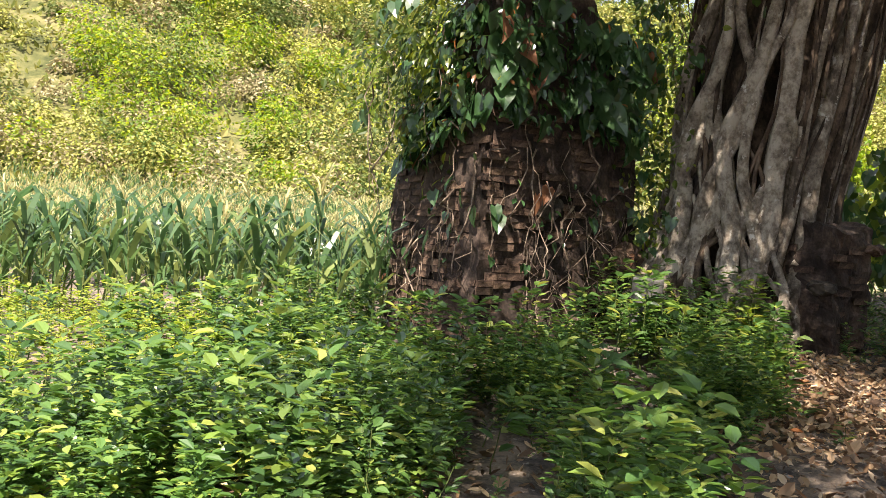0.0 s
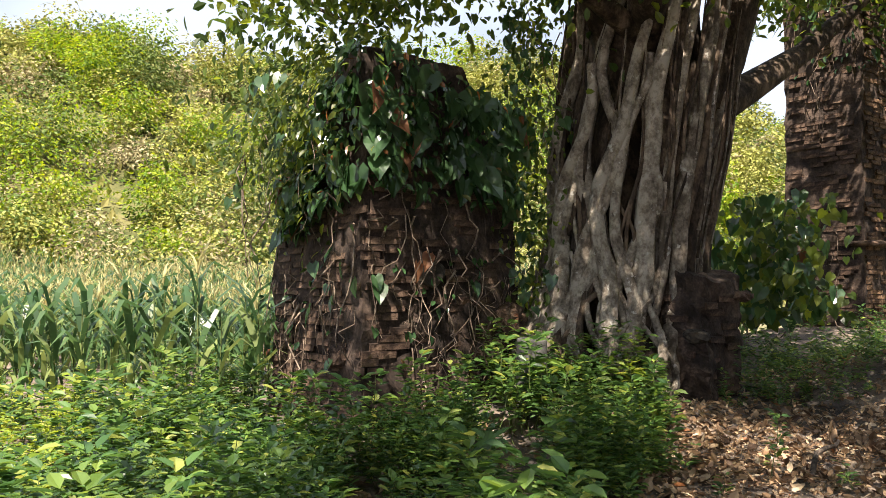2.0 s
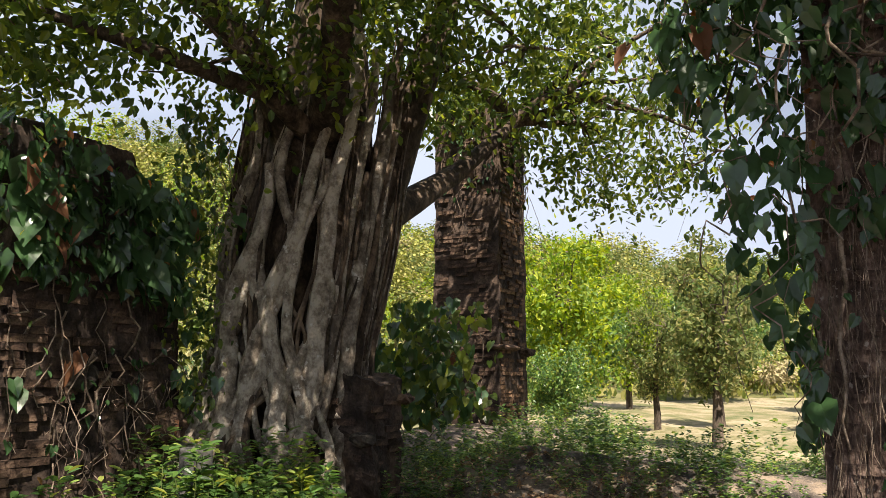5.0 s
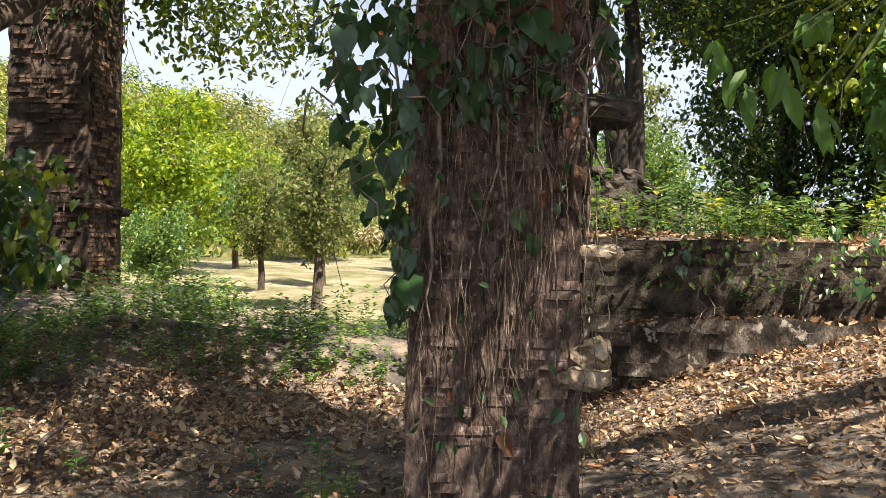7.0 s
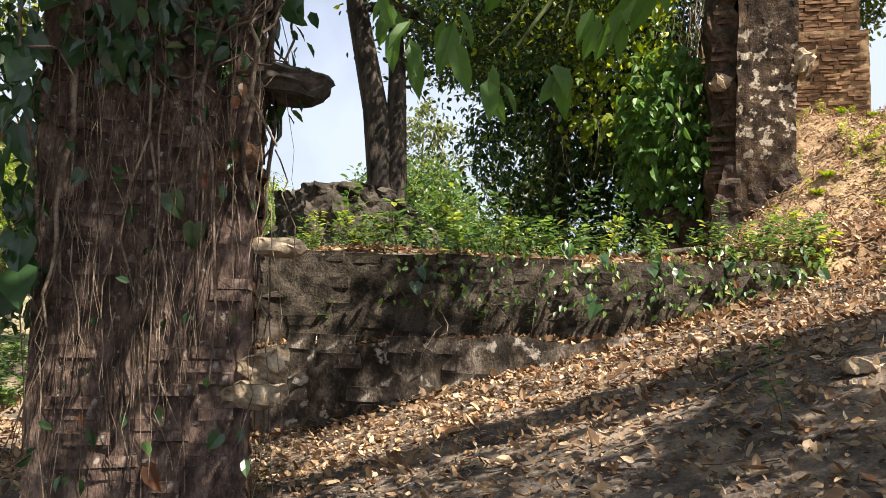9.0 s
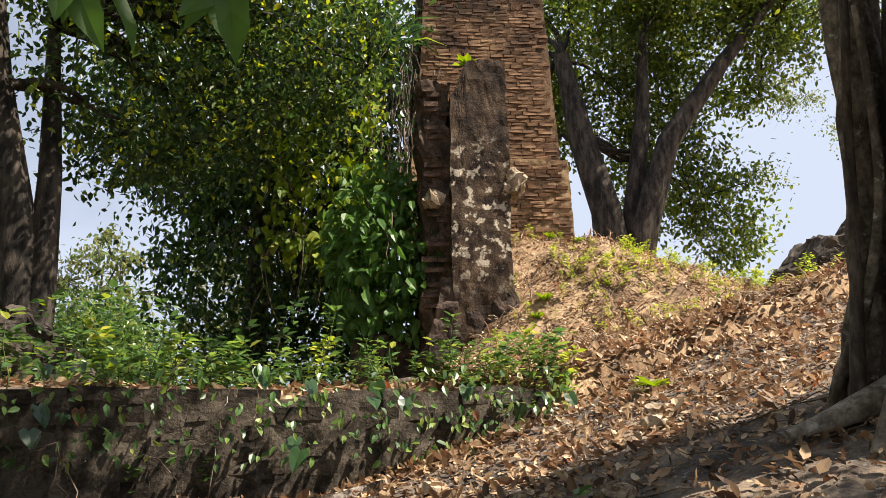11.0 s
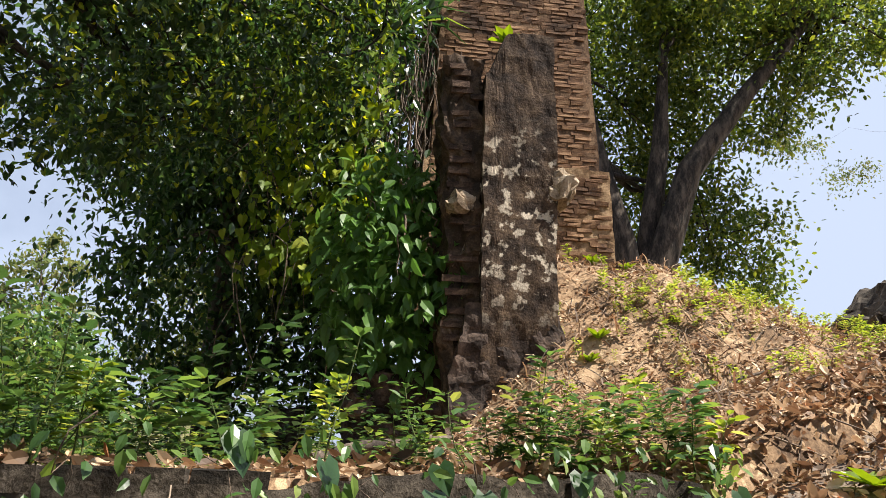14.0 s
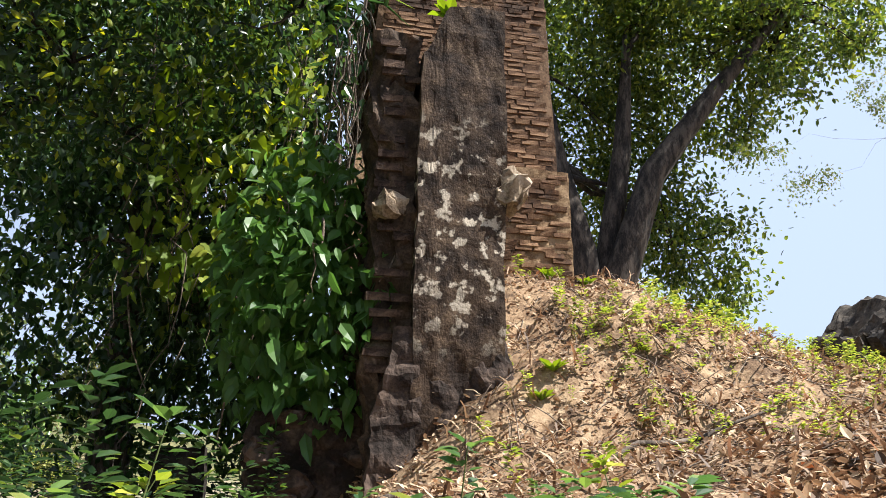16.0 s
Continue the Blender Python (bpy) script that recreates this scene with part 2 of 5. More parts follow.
M_LITTER = leaf_material("dead_leaf", [(0.0, (0.06, 0.034, 0.02)), (0.4, (0.22, 0.135, 0.075)), (0.75, (0.4, 0.275, 0.16)), (0.95, (0.55, 0.43, 0.29)), (1.0, (0.34, 0.13, 0.045))], 0.15, 0.6, 0.35)
M_DEADVINE = leaf_material("withered_leaf", [(0.0, (0.09, 0.045, 0.025)), (0.7, (0.2, 0.09, 0.045)), (1.0, (0.4, 0.17, 0.03))], 0.3, 0.6, 0.25)
# weed leaves again, with sunlight put into a brighter, yellower colour
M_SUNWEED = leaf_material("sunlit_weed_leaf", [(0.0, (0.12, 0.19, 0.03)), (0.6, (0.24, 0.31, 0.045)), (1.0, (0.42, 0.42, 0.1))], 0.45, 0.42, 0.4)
M_BIGLEAF = leaf_material("broad_leaf", [(0.0, (0.05, 0.12, 0.025)), (1.0, (0.1, 0.2, 0.04))], 0.4, 0.42, 0.35)
M_GRASS = leaf_material("grass_blade", [(0.0, (0.09, 0.12, 0.03)), (0.6, (0.19, 0.2, 0.05)), (1.0, (0.3, 0.27, 0.1))], 0.4, 0.6, 0.2)

# ---------------------------------------------------------------- mesh tools


def mesh_of(name, verts, faces, mats, index=None, smooth=False):
    """A mesh from arrays; faces is (n, 3) or (n, 4)."""
    me = bpy.data.meshes.new(name)
    verts, faces = np.asarray(verts, np.float32), np.asarray(faces, np.int32)
    n, k = faces.shape
    me.vertices.add(len(verts))
    me.vertices.foreach_set("co", verts.ravel())
    me.loops.add(n * k)
    me.loops.foreach_set("vertex_index", faces.ravel())
    me.polygons.add(n)
    me.polygons.foreach_set("loop_start", np.arange(0, n * k, k, dtype=np.int32))
    me.polygons.foreach_set("use_smooth", np.full(n, smooth))
    for m in mats if isinstance(mats, (list, tuple)) else [mats]:
        me.materials.append(m)
    if index is not None:
        me.polygons.foreach_set("material_index", np.asarray(index, np.int32))
    me.update(calc_edges=True)
    return me


def thing(name, label, category, at=(0, 0, 0), turn=0.0, group="", kind=""):
    ob = new(name)
    ob.empty_display_size = 0.1
    ob.matrix_world = pose(*at, 0, 0, turn)
    return tagged(ob, label, category, group, kind)


def under(name, me, parent, label="", kind=""):
    """A mesh as a part of a thing; the mesh is in the thing's own coordinates."""
    ob = new(name, me)
    ob.parent = parent
    return tagged(ob, label, "", "", kind)


class Heap:
    """Collects tubes and slabs into one mesh."""

    def __init__(self):
        self.v, self.f, self.n = [], [], 0

    def add(self, v, f):
        self.v.append(np.asarray(v, float))
        self.f.append(np.asarray(f, int) + self.n)
        self.n += len(v)

    def tube(self, pts, radii, seg=8, wob=0.0, ridges=0.0):
        p = np.asarray(pts, float)
        r = np.interp(np.linspace(0, 1, len(p)), np.linspace(0, 1, len(radii)), radii)
        t = np.gradient(p, axis=0)
        t /= np.linalg.norm(t, axis=1)[:, None] + 1e-9
        ref = np.where(np.abs(t[:, 2:3]) > 0.9, [[1.0, 0, 0]], [[0, 0, 1.0]])
        a = np.cross(t, ref)
        a /= np.linalg.norm(a, axis=1)[:, None] + 1e-9
        for i in range(1, len(a)):
            a[i] = a[i - 1] - t[i] * np.dot(a[i - 1], t[i])
            a[i] /= np.linalg.norm(a[i]) + 1e-9
        b = np.cross(t, a)
        ang = np.linspace(0, 2 * math.pi, seg, endpoint=False)
        rr = r[:, None] * (1 + ridges * np.sin(ang * 5 + 1)[None, :] + wob * RNG.normal(size=(len(p), seg)))
        v = p[:, None] + rr[..., None] * (np.cos(ang)[None, :, None] * a[:, None] + np.sin(ang)[None, :, None] * b[:, None])
        n = len(p)
        i, j = np.meshgrid(np.arange(n - 1), np.arange(seg), indexing="ij")
        k = (j + 1) % seg
        f = np.stack([i * seg + j, i * seg + k, (i + 1) * seg + k, (i + 1) * seg + j], -1).reshape(-1, 4)
        self.add(v.reshape(-1, 3), f)
        for cap in (v[-1], v[0][::-1]):
            self.add(np.vstack([cap, cap.mean(0)]), [[q, (q + 1) % seg, seg, seg] for q in range(seg)])

    def mesh(self, name, mat, smooth=True):
        f = np.concatenate(self.f)
        me = bpy.data.meshes.new(name)
        v = np.concatenate(self.v)
        tri = f[:, 2] == f[:, 3]
        me.from_pydata(v.tolist(), [], [q[:3] if s else q for q, s in zip(f.tolist(), tri)])
        me.materials.append(mat)
        if smooth:
            me.polygons.foreach_set("use_smooth", np.ones(len(me.polygons), bool))
        me.update()
        return me


def curve_pts(a, b, n=7, sag=0.0, wob=0.05):
    """Points on a wandering line from a to b; sag bends it down."""
    a, b = np.asarray(a, float), np.asarray(b, float)
    t = np.linspace(0, 1, n)[:, None]
    p = a + (b - a) * t
    p[:, 2] -= sag * 4 * (t * (1 - t))[:, 0]
    w = np.cumsum(RNG.normal(size=(n, 3)) * wob, axis=0)
    w -= w[0] + (w[-1] - w[0]) * t
    return p + w


# leaf outlines: along y, one long, flat or folded
OVATE = (np.array([[0, 0, 0], [0, 0.5, -0.03], [0, 1, -0.12], [-0.24, 0.28, 0.06], [-0.21, 0.66, 0.03], [0.24, 0.28, 0.06], [0.21, 0.66, 0.03]]),
         np.array([[0, 1, 3], [3, 1, 4], [4, 1, 2], [0, 5, 1], [5, 6, 1], [6, 2, 1]]))
PLAIN = (np.array([[0, 0, 0], [0, 1, -0.05], [-0.28, 0.45, 0.07], [0.28, 0.45, 0.07]]), np.array([[0, 1, 2], [0, 3, 1]]))
ROUND = (np.array([[0, 0, 0], [-0.26, 0.3, 0.07], [-0.22, 0.68, 0.04], [0, 1, -0.1], [0.22, 0.68, 0.04], [0.26, 0.3, 0.07]]),
         np.array([[0, 2, 1], [0, 3, 2], [0, 4, 3], [0, 5, 4]]))
HEART = (np.array([[0, 0, 0], [0, 0.45, -0.04], [0, 1, -0.16], [-0.2, -0.17, 0.03], [-0.42, 0.05, 0.05], [-0.38, 0.4, 0.03], [-0.18, 0.75, -0.04],
                   [0.2, -0.17, 0.03], [0.42, 0.05, 0.05], [0.38, 0.4, 0.03], [0.18, 0.75, -0.04]]),
         np.array([[0, 4, 3], [0, 1, 4], [4, 1, 5], [5, 1, 6], [6, 1, 2], [0, 7, 8], [0, 8, 1], [8, 9, 1], [9, 10, 1], [10, 2, 1]]))
BLADE = (np.array([[-0.03, 0, 0], [0.03, 0, 0], [-0.035, 0.4, 0.12], [0.035, 0.4, 0.12], [-0.025, 0.75, 0.05], [0.025, 0.75, 0.05], [0, 1, -0.2]]),
         np.array([[0, 1, 3], [0, 3, 2], [2, 3, 5], [2, 5, 4], [4, 5, 6]]))
CURL = (np.array([[0, 0, 0.05], [0, 0.5, 0], [0, 1, 0.09], [-0.24, 0.3, 0.12], [-0.2, 0.7, 0.16], [0.24, 0.3, 0.1], [0.2, 0.7, 0.05]]),
        np.array([[0, 1, 3], [3, 1, 4], [4, 1, 2], [0, 5, 1], [5, 6, 1], [6, 2, 1]]))


def leaves(pos, way, size, kind, up=(0, 0, 1), loose=0.5):
    """Arrays of many leaves: way is where the tips point, up where the faces look."""
    pos = np.asarray(pos, float)
    n = len(pos)
    y = np.broadcast_to(np.asarray(way, float), (n, 3)) + RNG.normal(size=(n, 3)) * loose
    y = y / (np.linalg.norm(y, axis=1)[:, None] + 1e-9)
    z = np.broadcast_to(np.asarray(up, float), (n, 3)) + RNG.normal(size=(n, 3)) * loose
    x = np.cross(y, z)
    x /= np.linalg.norm(x, axis=1)[:, None] + 1e-9
    z = np.cross(x, y)
    s = np.broadcast_to(np.asarray(size, float), (n,)) * RNG.uniform(0.65, 1.25, n)
    tv, tf = kind
    v = pos[:, None] + s[:, None, None] * (tv[None, :, 0:1] * x[:, None] + tv[None, :, 1:2] * y[:, None] + tv[None, :, 2:3] * z[:, None])
    f = tf[None] + (np.arange(n) * len(tv))[:, None, None]
    return v.reshape(-1, 3), f.reshape(-1, 3)


def merge(bits):
    vs, fs, n = [], [], 0
    for v, f in bits:
        vs.append(v)
        fs.append(f + n)
        n += len(v)
    return np.concatenate(vs), np.concatenate(fs)


def ball(n, centre, radii, hollow=0.5):
    d = RNG.normal(size=(n, 3))
    d /= np.linalg.norm(d, axis=1)[:, None]
    return np.asarray(centre) + d * np.asarray(radii) * (RNG.uniform(hollow ** 3, 1, n) ** (1 / 3))[:, None]


def crown_points(blobs, clumps, per, spread):
    """Leaf places in uneven clumps inside some ellipsoids; returns the places and the clump centres."""
    w = np.array([r[0] * r[1] * r[2] for _, r in blobs]) ** 0.67
    cs = np.concatenate([ball(max(2, int(clumps * a / w.sum())), c, r, 0.45) for (c, r), a in zip(blobs, w)])
    k = RNG.uniform(0.5, 1.5, len(cs))
    pts = np.repeat(cs, per, axis=0) + RNG.normal(size=(len(cs) * per, 3)) * spread * np.repeat(k, per)[:, None]
    return pts, cs


def smooth01(a, b, x):
    t = min(1.0, max(0.0, (x - a) / (b - a)))
    return t * t * (3 - 2 * t)


# ---------------------------------------------------------------- ground
WN, WD = (0.885, 0.465), (0.465, -0.885)  # across and along the terrace walls


def wall_axes(x, y):
    return WN[0] * (x - 8.0) + WN[1] * (y - 2.9), WD[0] * (x - 8.0) + WD[1] * (y - 2.9)


def gz(x, y):
    """Height of the ground."""
    s, q = wall_axes(x, y)
    plane = -0.79 + 0.24 * min(x, 11.6) - 0.24 * max(-6.0, y)
    plane = min(plane, 3.2)
    low = -0.1
    d = plane - low
    z = low + (d + math.sqrt(d * d + 0.05)) / 2
    # bank on which the ruins stand
    along = (x + 0.5) * 0.81 + (y - 7.2) * 0.58
    off = -(x + 0.5) * 0.58 + (y - 7.2) * 0.81
    wide = 2.0 if off > 0 else 3.0
    z += (0.1 + 0.42 * smooth01(0, 3, along) + 0.35 * smooth01(4, 9, along)) * math.exp(-(off / wide) ** 2) * smooth01(-2.5, 0.5, along) * smooth01(15, 9, along)
    # low bank that runs on to the terrace
    u = ((x - 5.0) * 3.2 - (y - 8.5) * 2.5) / 4.06
    w = ((x - 5.0) * 2.5 + (y - 8.5) * 3.2) / 4.06
    z += 0.5 * math.exp(-(w / 0.9) ** 2) * smooth01(-1.0, 0.5, u) * smooth01(5.2, 3.8, u)
    # terrace and mound
    if x > 3 and s > -0.5:
        t = smooth01(0.34, 0.42, s) * smooth01(-0.6, -1.7, y - 0.84 * (x - 0.8))
        top = max(1.62, plane + 0.2)
        z += (top - z) * t
        m = smooth01(12.4, 15.4, x + 0.25 * min(0, y + 0.3)) * smooth01(2.4, 0.6, y + 0.2 * (14 - x)) * math.exp(-(min(0.0, y + 0.4) / 2.6) ** 2)
        z = max(z, z + (4.1 - z) * m)
        if 0.15 < s < 0.36 and -1.8 < q < 2.6:
            z = max(z, 0.86 + 0.06 * q)
    far = math.hypot(x - 5, y - 4)
    z *= smooth01(60, 16, far) if y > 2 or x < 0 else 1.0
    if y > 9:
        z += -0.35 * smooth01(9, 13, y) * smooth01(4, 0, x) + 1.3 * smooth01(12, 42, y) * smooth01(14, 2, x) + 0.5 * smooth01(15, 40, y) * smooth01(2, 14, x)
    # hillside to the north
    h = smooth01(36, 110, y + 0.35 * abs(x + 5) * (1 if x < 0 else 0.4))
    z += h * (25.5 - 12.0 * smooth01(4, 50, x)) * (1 + 0.25 * noise.noise((x * 0.02, y * 0.02, 1.0)))
    z += 0.10 * noise.noise((x * 0.5, y * 0.5, 0.0)) + 0.035 * noise.noise((x * 2.1, y * 2.1, 4.0)) + (0.02 + 0.07 * smooth01(11, 13.5, x)) * noise.noise((x * 4.7, y * 4.7, 9.0)) + 0.13 * smooth01(10.5, 13.0, x) * smooth01(30, 22, x) * noise.noise((x * 2.3, y * 2.3, 6.0))
    return z


def spaced(lo, hi, near_lo, near_hi, step, grow=1.13):
    mid = list(np.arange(near_lo, near_hi + step / 2, step))
    d, p = step, near_hi
    while p < hi:
        d *= grow
        p += d
        mid.append(p)
    d, p = step, near_lo
    while p > lo:
        d *= grow
        p -= d
        mid.insert(0, p)
    return mid


GX, GY = spaced(-900, 900, -3, 17, 0.11), spaced(-900, 900, -4, 13, 0.11)
gv = np.array([(x, y, gz(x, y)) for y in GY for x in GX])
gi, gj = np.meshgrid(np.arange(len(GY) - 1), np.arange(len(GX) - 1), indexing="ij")
w_ = len(GX)
gf = np.stack([gi * w_ + gj, gi * w_ + gj + 1, (gi + 1) * w_ + gj + 1, (gi + 1) * w_ + gj], -1).reshape(-1, 4)
gc = gv[gf].mean(1)
pasture = (gc[:, 1] > 13.2 - 0.35 * (gc[:, 0] - 4)) & (gc[:, 0] > 3) & (gc[:, 1] - 0.84 * gc[:, 0] > 0.5) | (gc[:, 1] > 33) | (gc[:, 0] > 22)
gs = WN[0] * (gc[:, 0] - 8.0) + WN[1] * (gc[:, 1] - 2.9)
mound = (gs > 0.3) & (gc[:, 0] > 8.5) & (gc[:, 0] < 24) & (gc[:, 1] < 2.6) & (gc[:, 1] > -9)
ground = new("ground", mesh_of("ground", gv, gf, [M_EARTH, M_FIELD, M_SCRUB, M_MOUND], np.where(gc[:, 1] > 36, 2, np.where(mound, 3, pasture)), smooth=True))
tagged(ground, "brown earth bank with ash and trodden soil", "ground", kind="structure")

# ---------------------------------------------------------------- ruins
TURN = -50.3  # the piers stand square to one another


def rough_block(w, d, h, cuts=14, amp=0.04, taper=0.0, top=None, seed=0.0, y0=0.0):
    """A ruined block, x from -w to 0, y from 0 to d, z from 0 to h: worn faces, a broken top."""
    bm = bmesh.new()
    bmesh.ops.create_cube(bm, size=1.0)
    bmesh.ops.subdivide_edges(bm, edges=bm.edges[:], cuts=cuts, use_grid_fill=True)
    for v in bm.verts:
        fx, fy, fz = v.co.x + 0.5, v.co.y + 0.5, v.co.z + 0.5
        k = 1 - taper * fz
        hh = h if top is None else top(fx, fy)
        p = Vector(((fx - 0.5) * w * k - w / 2, (fy - 0.5) * d * k + d / 2, fz * hh))
        n = noise.noise_vector(p * 1.7 + Vector((seed, seed, seed))) * amp * 1.6 + noise.noise_vector(p * 6 + Vector((seed, 3, 1))) * amp + noise.noise_vector(p * 15 + Vector((seed, 5, 2))) * amp * 0.45
        if fz < 0.02:
            n.z = 0
        v.co = p + n
    for f in bm.faces:
        f.smooth = False
    me = bpy.data.meshes.new("masonry")
    bm.to_mesh(me)
    bm.free()
    return me


def brick_shapes(mat, length, depth, height):
    out = []
    for k in range(6):
        a = np.array([(x, y, z) for x in (-0.5, 0.5) for y in (-0.5, 0.5) for z in (-0.5, 0.5)]) * (length * (0.75 + 0.1 * k), depth, height * 0.86)
        a += RNG.normal(size=a.shape) * (0.008, 0.006, 0.004)
        f = np.array([[0, 1, 3, 2], [4, 6, 7, 5], [0, 4, 5, 1], [2, 3, 7, 6], [0, 2, 6, 4], [1, 5, 7, 3]])
        out.append((mesh_of("brick", a, f, mat), a, f, length * (0.75 + 0.1 * k)))
    return out


def lay_bricks(parent, shapes, frame_m, z0, z1, course, width, keep, singles=300, proud=0.012, name="brick", jit=1.0):
    """Courses of bricks on a face. frame_m: the face's pose, x along it, -y out of it. width(z) gives its two ends."""
    made, rest = 0, []
    z = z0
    while z < z1:
        x0, x1 = width(z)
        x = x0 + RNG.uniform(0, 0.12)
        while x < x1 - 0.08:
            me, a, f, ln = shapes[RNG.integers(6)]
            if x + ln > x1 + 0.02:
                break
            if keep(x, z) > RNG.uniform():
                m = frame_m @ pose(x + ln / 2, RNG.normal() * 0.008 * jit - proud * RNG.uniform(0, 1), z + RNG.normal() * 0.004, RNG.normal() * 1.5 * jit, RNG.normal() * 0.7, RNG.normal() * 2 * jit)
                if made < singles:
                    ob = new(name, me)
                    ob.parent = parent
                    ob.matrix_basis = m
                    made += 1
                else:
                    mm = np.array(m)
                    rest.append((a @ mm[:3, :3].T + mm[:3, 3], f))
            x += ln + 0.015
        z += course
    if rest:
        v, f = merge(rest)
        under("brickwork", mesh_of("brickwork", v, f, shapes[0][0].materials[0]), parent, "", "stuff")


def block_stone(name, parent, at, size, mat, seed):
    """A worn stone that sticks out of the masonry."""
    bm = bmesh.new()
    bmesh.ops.create_icosphere(bm, subdivisions=3, radius=0.5)
    for v in bm.verts:
        p = v.co.copy()
        q = Vector([math.copysign(abs(c) ** 0.8, c) for c in p])
        v.co = Vector((q.x * size[0], q.y * size[1], q.z * size[2])) + noise.noise_vector(p * 3 + Vector((seed, 0, 0))) * min(size) * 0.4 + noise.noise_vector(p * 9 + Vector((seed, 2, 0))) * min(size) * 0.12
    me = bpy.data.meshes.new(name)
    bm.to_mesh(me)
    bm.free()
    me.materials.append(mat)
    ob = new(name, me)
    ob.parent = parent
    ob.location = at
    return ob


OLD = brick_shapes(M_OLDBRICK, 0.22, 0.018, 0.072)
THIN = brick_shapes(M_ROOTED, 0.2, 0.02, 0.064)
RED = brick_shapes(M_BRICK, 0.23, 0.024, 0.068)
LEFTFACE = pose(0, 0, 0)


def side_face(d):
    """The pose of the side face: starts at the near corner and runs back."""
    return pose(0, 0, 0, 0, 0, 90) @ pose(0, 0, 0)


# wall block under the heart-leaved climber
zA = gz(0.3, 7.6) - 0.15
ruin = thing("ruined_wall", "crumbling dark brick wall stump overgrown by a climber", "ruin", (-0.08, 6.9, zA), TURN)


def ruin_top(fx, fy):
    return 1.75 + 1.55 * smooth01(0.0, 0.5, fx) * smooth01(1.1, 0.55, fy) + 0.25 * smooth01(0.3, 0.9, fx)


me = rough_block(1.75, 1.95, 3.4, 44, 0.034, 0.06, ruin_top, 2.0)
me.materials.append(M_DARKMORTAR)
under("masonry", me, ruin)
lay_bricks(ruin, OLD, LEFTFACE, 0.15, 2.3, 0.068, lambda z: (-1.7 + 0.02 * z, 0.03), lambda x, z: 0.85 if z < 1.7 else 0.35, 290, -0.016, jit=0.15)
lay_bricks(ruin, OLD, side_face(1.95), 0.15, 2.6, 0.068, lambda z: (-0.02, 1.85), lambda x, z: 0.3 if x > 0.25 else 0.7, 200, -0.012, jit=0.25)
block_stone("stone", ruin, (-0.35, -0.02, 0.72), (0.24, 0.12, 0.16), M_OLDBRICK, 1)
block_stone("stone", ruin, (0.0, 0.75, 1.5), (0.07, 0.3, 0.22), M_DARKSTONE, 2)
block_stone("stone", ruin, (0.02, 1.75, 1.05), (0.2, 0.35, 0.25), M_OLDBRICK, 3)

# low broken pier at the foot of the fig
zB = gz(3.1, 7.8) - 0.12
stub = thing("broken_pier", "low broken dark brick pier beside the fig roots", "ruin", (3.1, 7.55, zB), TURN)
me = rough_block(0.68, 0.68, 1.35, 26, 0.05, 0.1, lambda fx, fy: 1.4 - 0.15 * fx, 5.0)
me.materials.append(M_DARKMORTAR)
under("masonry", me, stub)
lay_bricks(stub, OLD, LEFTFACE, 0.06, 1.2, 0.068, lambda z: (-0.65, -0.02), lambda x, z: 0.35, 300, 0.004, jit=0.4)
lay_bricks(stub, OLD, side_face(0.68), 0.06, 1.2, 0.068, lambda z: (0.02, 0.64), lambda x, z: 0.35, 300, 0.004, jit=0.4)
block_stone("stone", stub, (-0.05, -0.04, 0.72), (0.26, 0.14, 0.1), M_DARKSTONE, 4)
block_stone("stone", stub, (0.02, 0.6, 1.1), (0.2, 0.2, 0.09), M_OLDBRICK, 5)

# tall pier with grass on its head
zC = gz(6.5, 12.2) - 0.15
pier_c = thing("brick_pier", "tall dark brick pier with grass growing on its head", "ruin", (6.55, 11.5, zC), TURN)
me = rough_block(1.2, 1.2, 5.35, 40, 0.022, 0.03, None, 8.0)
me.materials.append(M_DARKMORTAR)
under("masonry", me, pier_c)
lay_bricks(pier_c, OLD, LEFTFACE, 0.1, 5.2, 0.07, lambda z: (-1.18 + 0.01 * z, 0.02 - 0.01 * z), lambda x, z: 0.4, 150, -0.006, jit=0.3)
lay_bricks(pier_c, RED, side_face(1.2), 0.1, 5.2, 0.07, lambda z: (-0.01 + 0.01 * z, 1.15), lambda x, z: 0.65, 150, 0.0, jit=0.5)
block_stone("stone", pier_c, (-0.05, 0.3, 1.35), (0.4, 0.8, 0.09), M_OLDBRICK, 6)
block_stone("stone", pier_c, (0.0, 1.1, 1.3), (0.3, 0.35, 0.12), M_OLDBRICK, 7)

# near pier wrapped in roots and climbers
zD = gz(4.9, 2.8) - 0.3
pier_d = thing("overgrown_pier", "near brick pier wrapped in thin roots and climbers", "ruin", (5.03, 2.53, zD), TURN)
me = rough_block(1.02, 0.95, 5.0, 44, 0.012, 0.02, None, 11.0)
me.materials.append(M_ROOTED)
under("masonry", me, pier_d)
lay_bricks(pier_d, THIN, LEFTFACE, 0.1, 4.6, 0.057, lambda z: (-1.0 + 0.005 * z, 0.01), lambda x, z: 0.45, 290, -0.008, jit=0.1)
lay_bricks(pier_d, RED, side_face(0.95), 0.1, 4.6, 0.066, lambda z: (0.02, 0.9), lambda x, z: 0.7, 80)
zd = -zD
block_stone("stone", pier_d, (0.06, 0.1, 0.9 + zd), (0.22, 0.2, 0.15), M_STONE, 8)
block_stone("stone", pier_d, (0.02, 0.06, 0.76 + zd), (0.28, 0.2, 0.12), M_STONE, 9)
block_stone("stone", pier_d, (0.08, 0.1, 1.5 + zd), (0.3, 0.2, 0.08), M_STONE, 10)
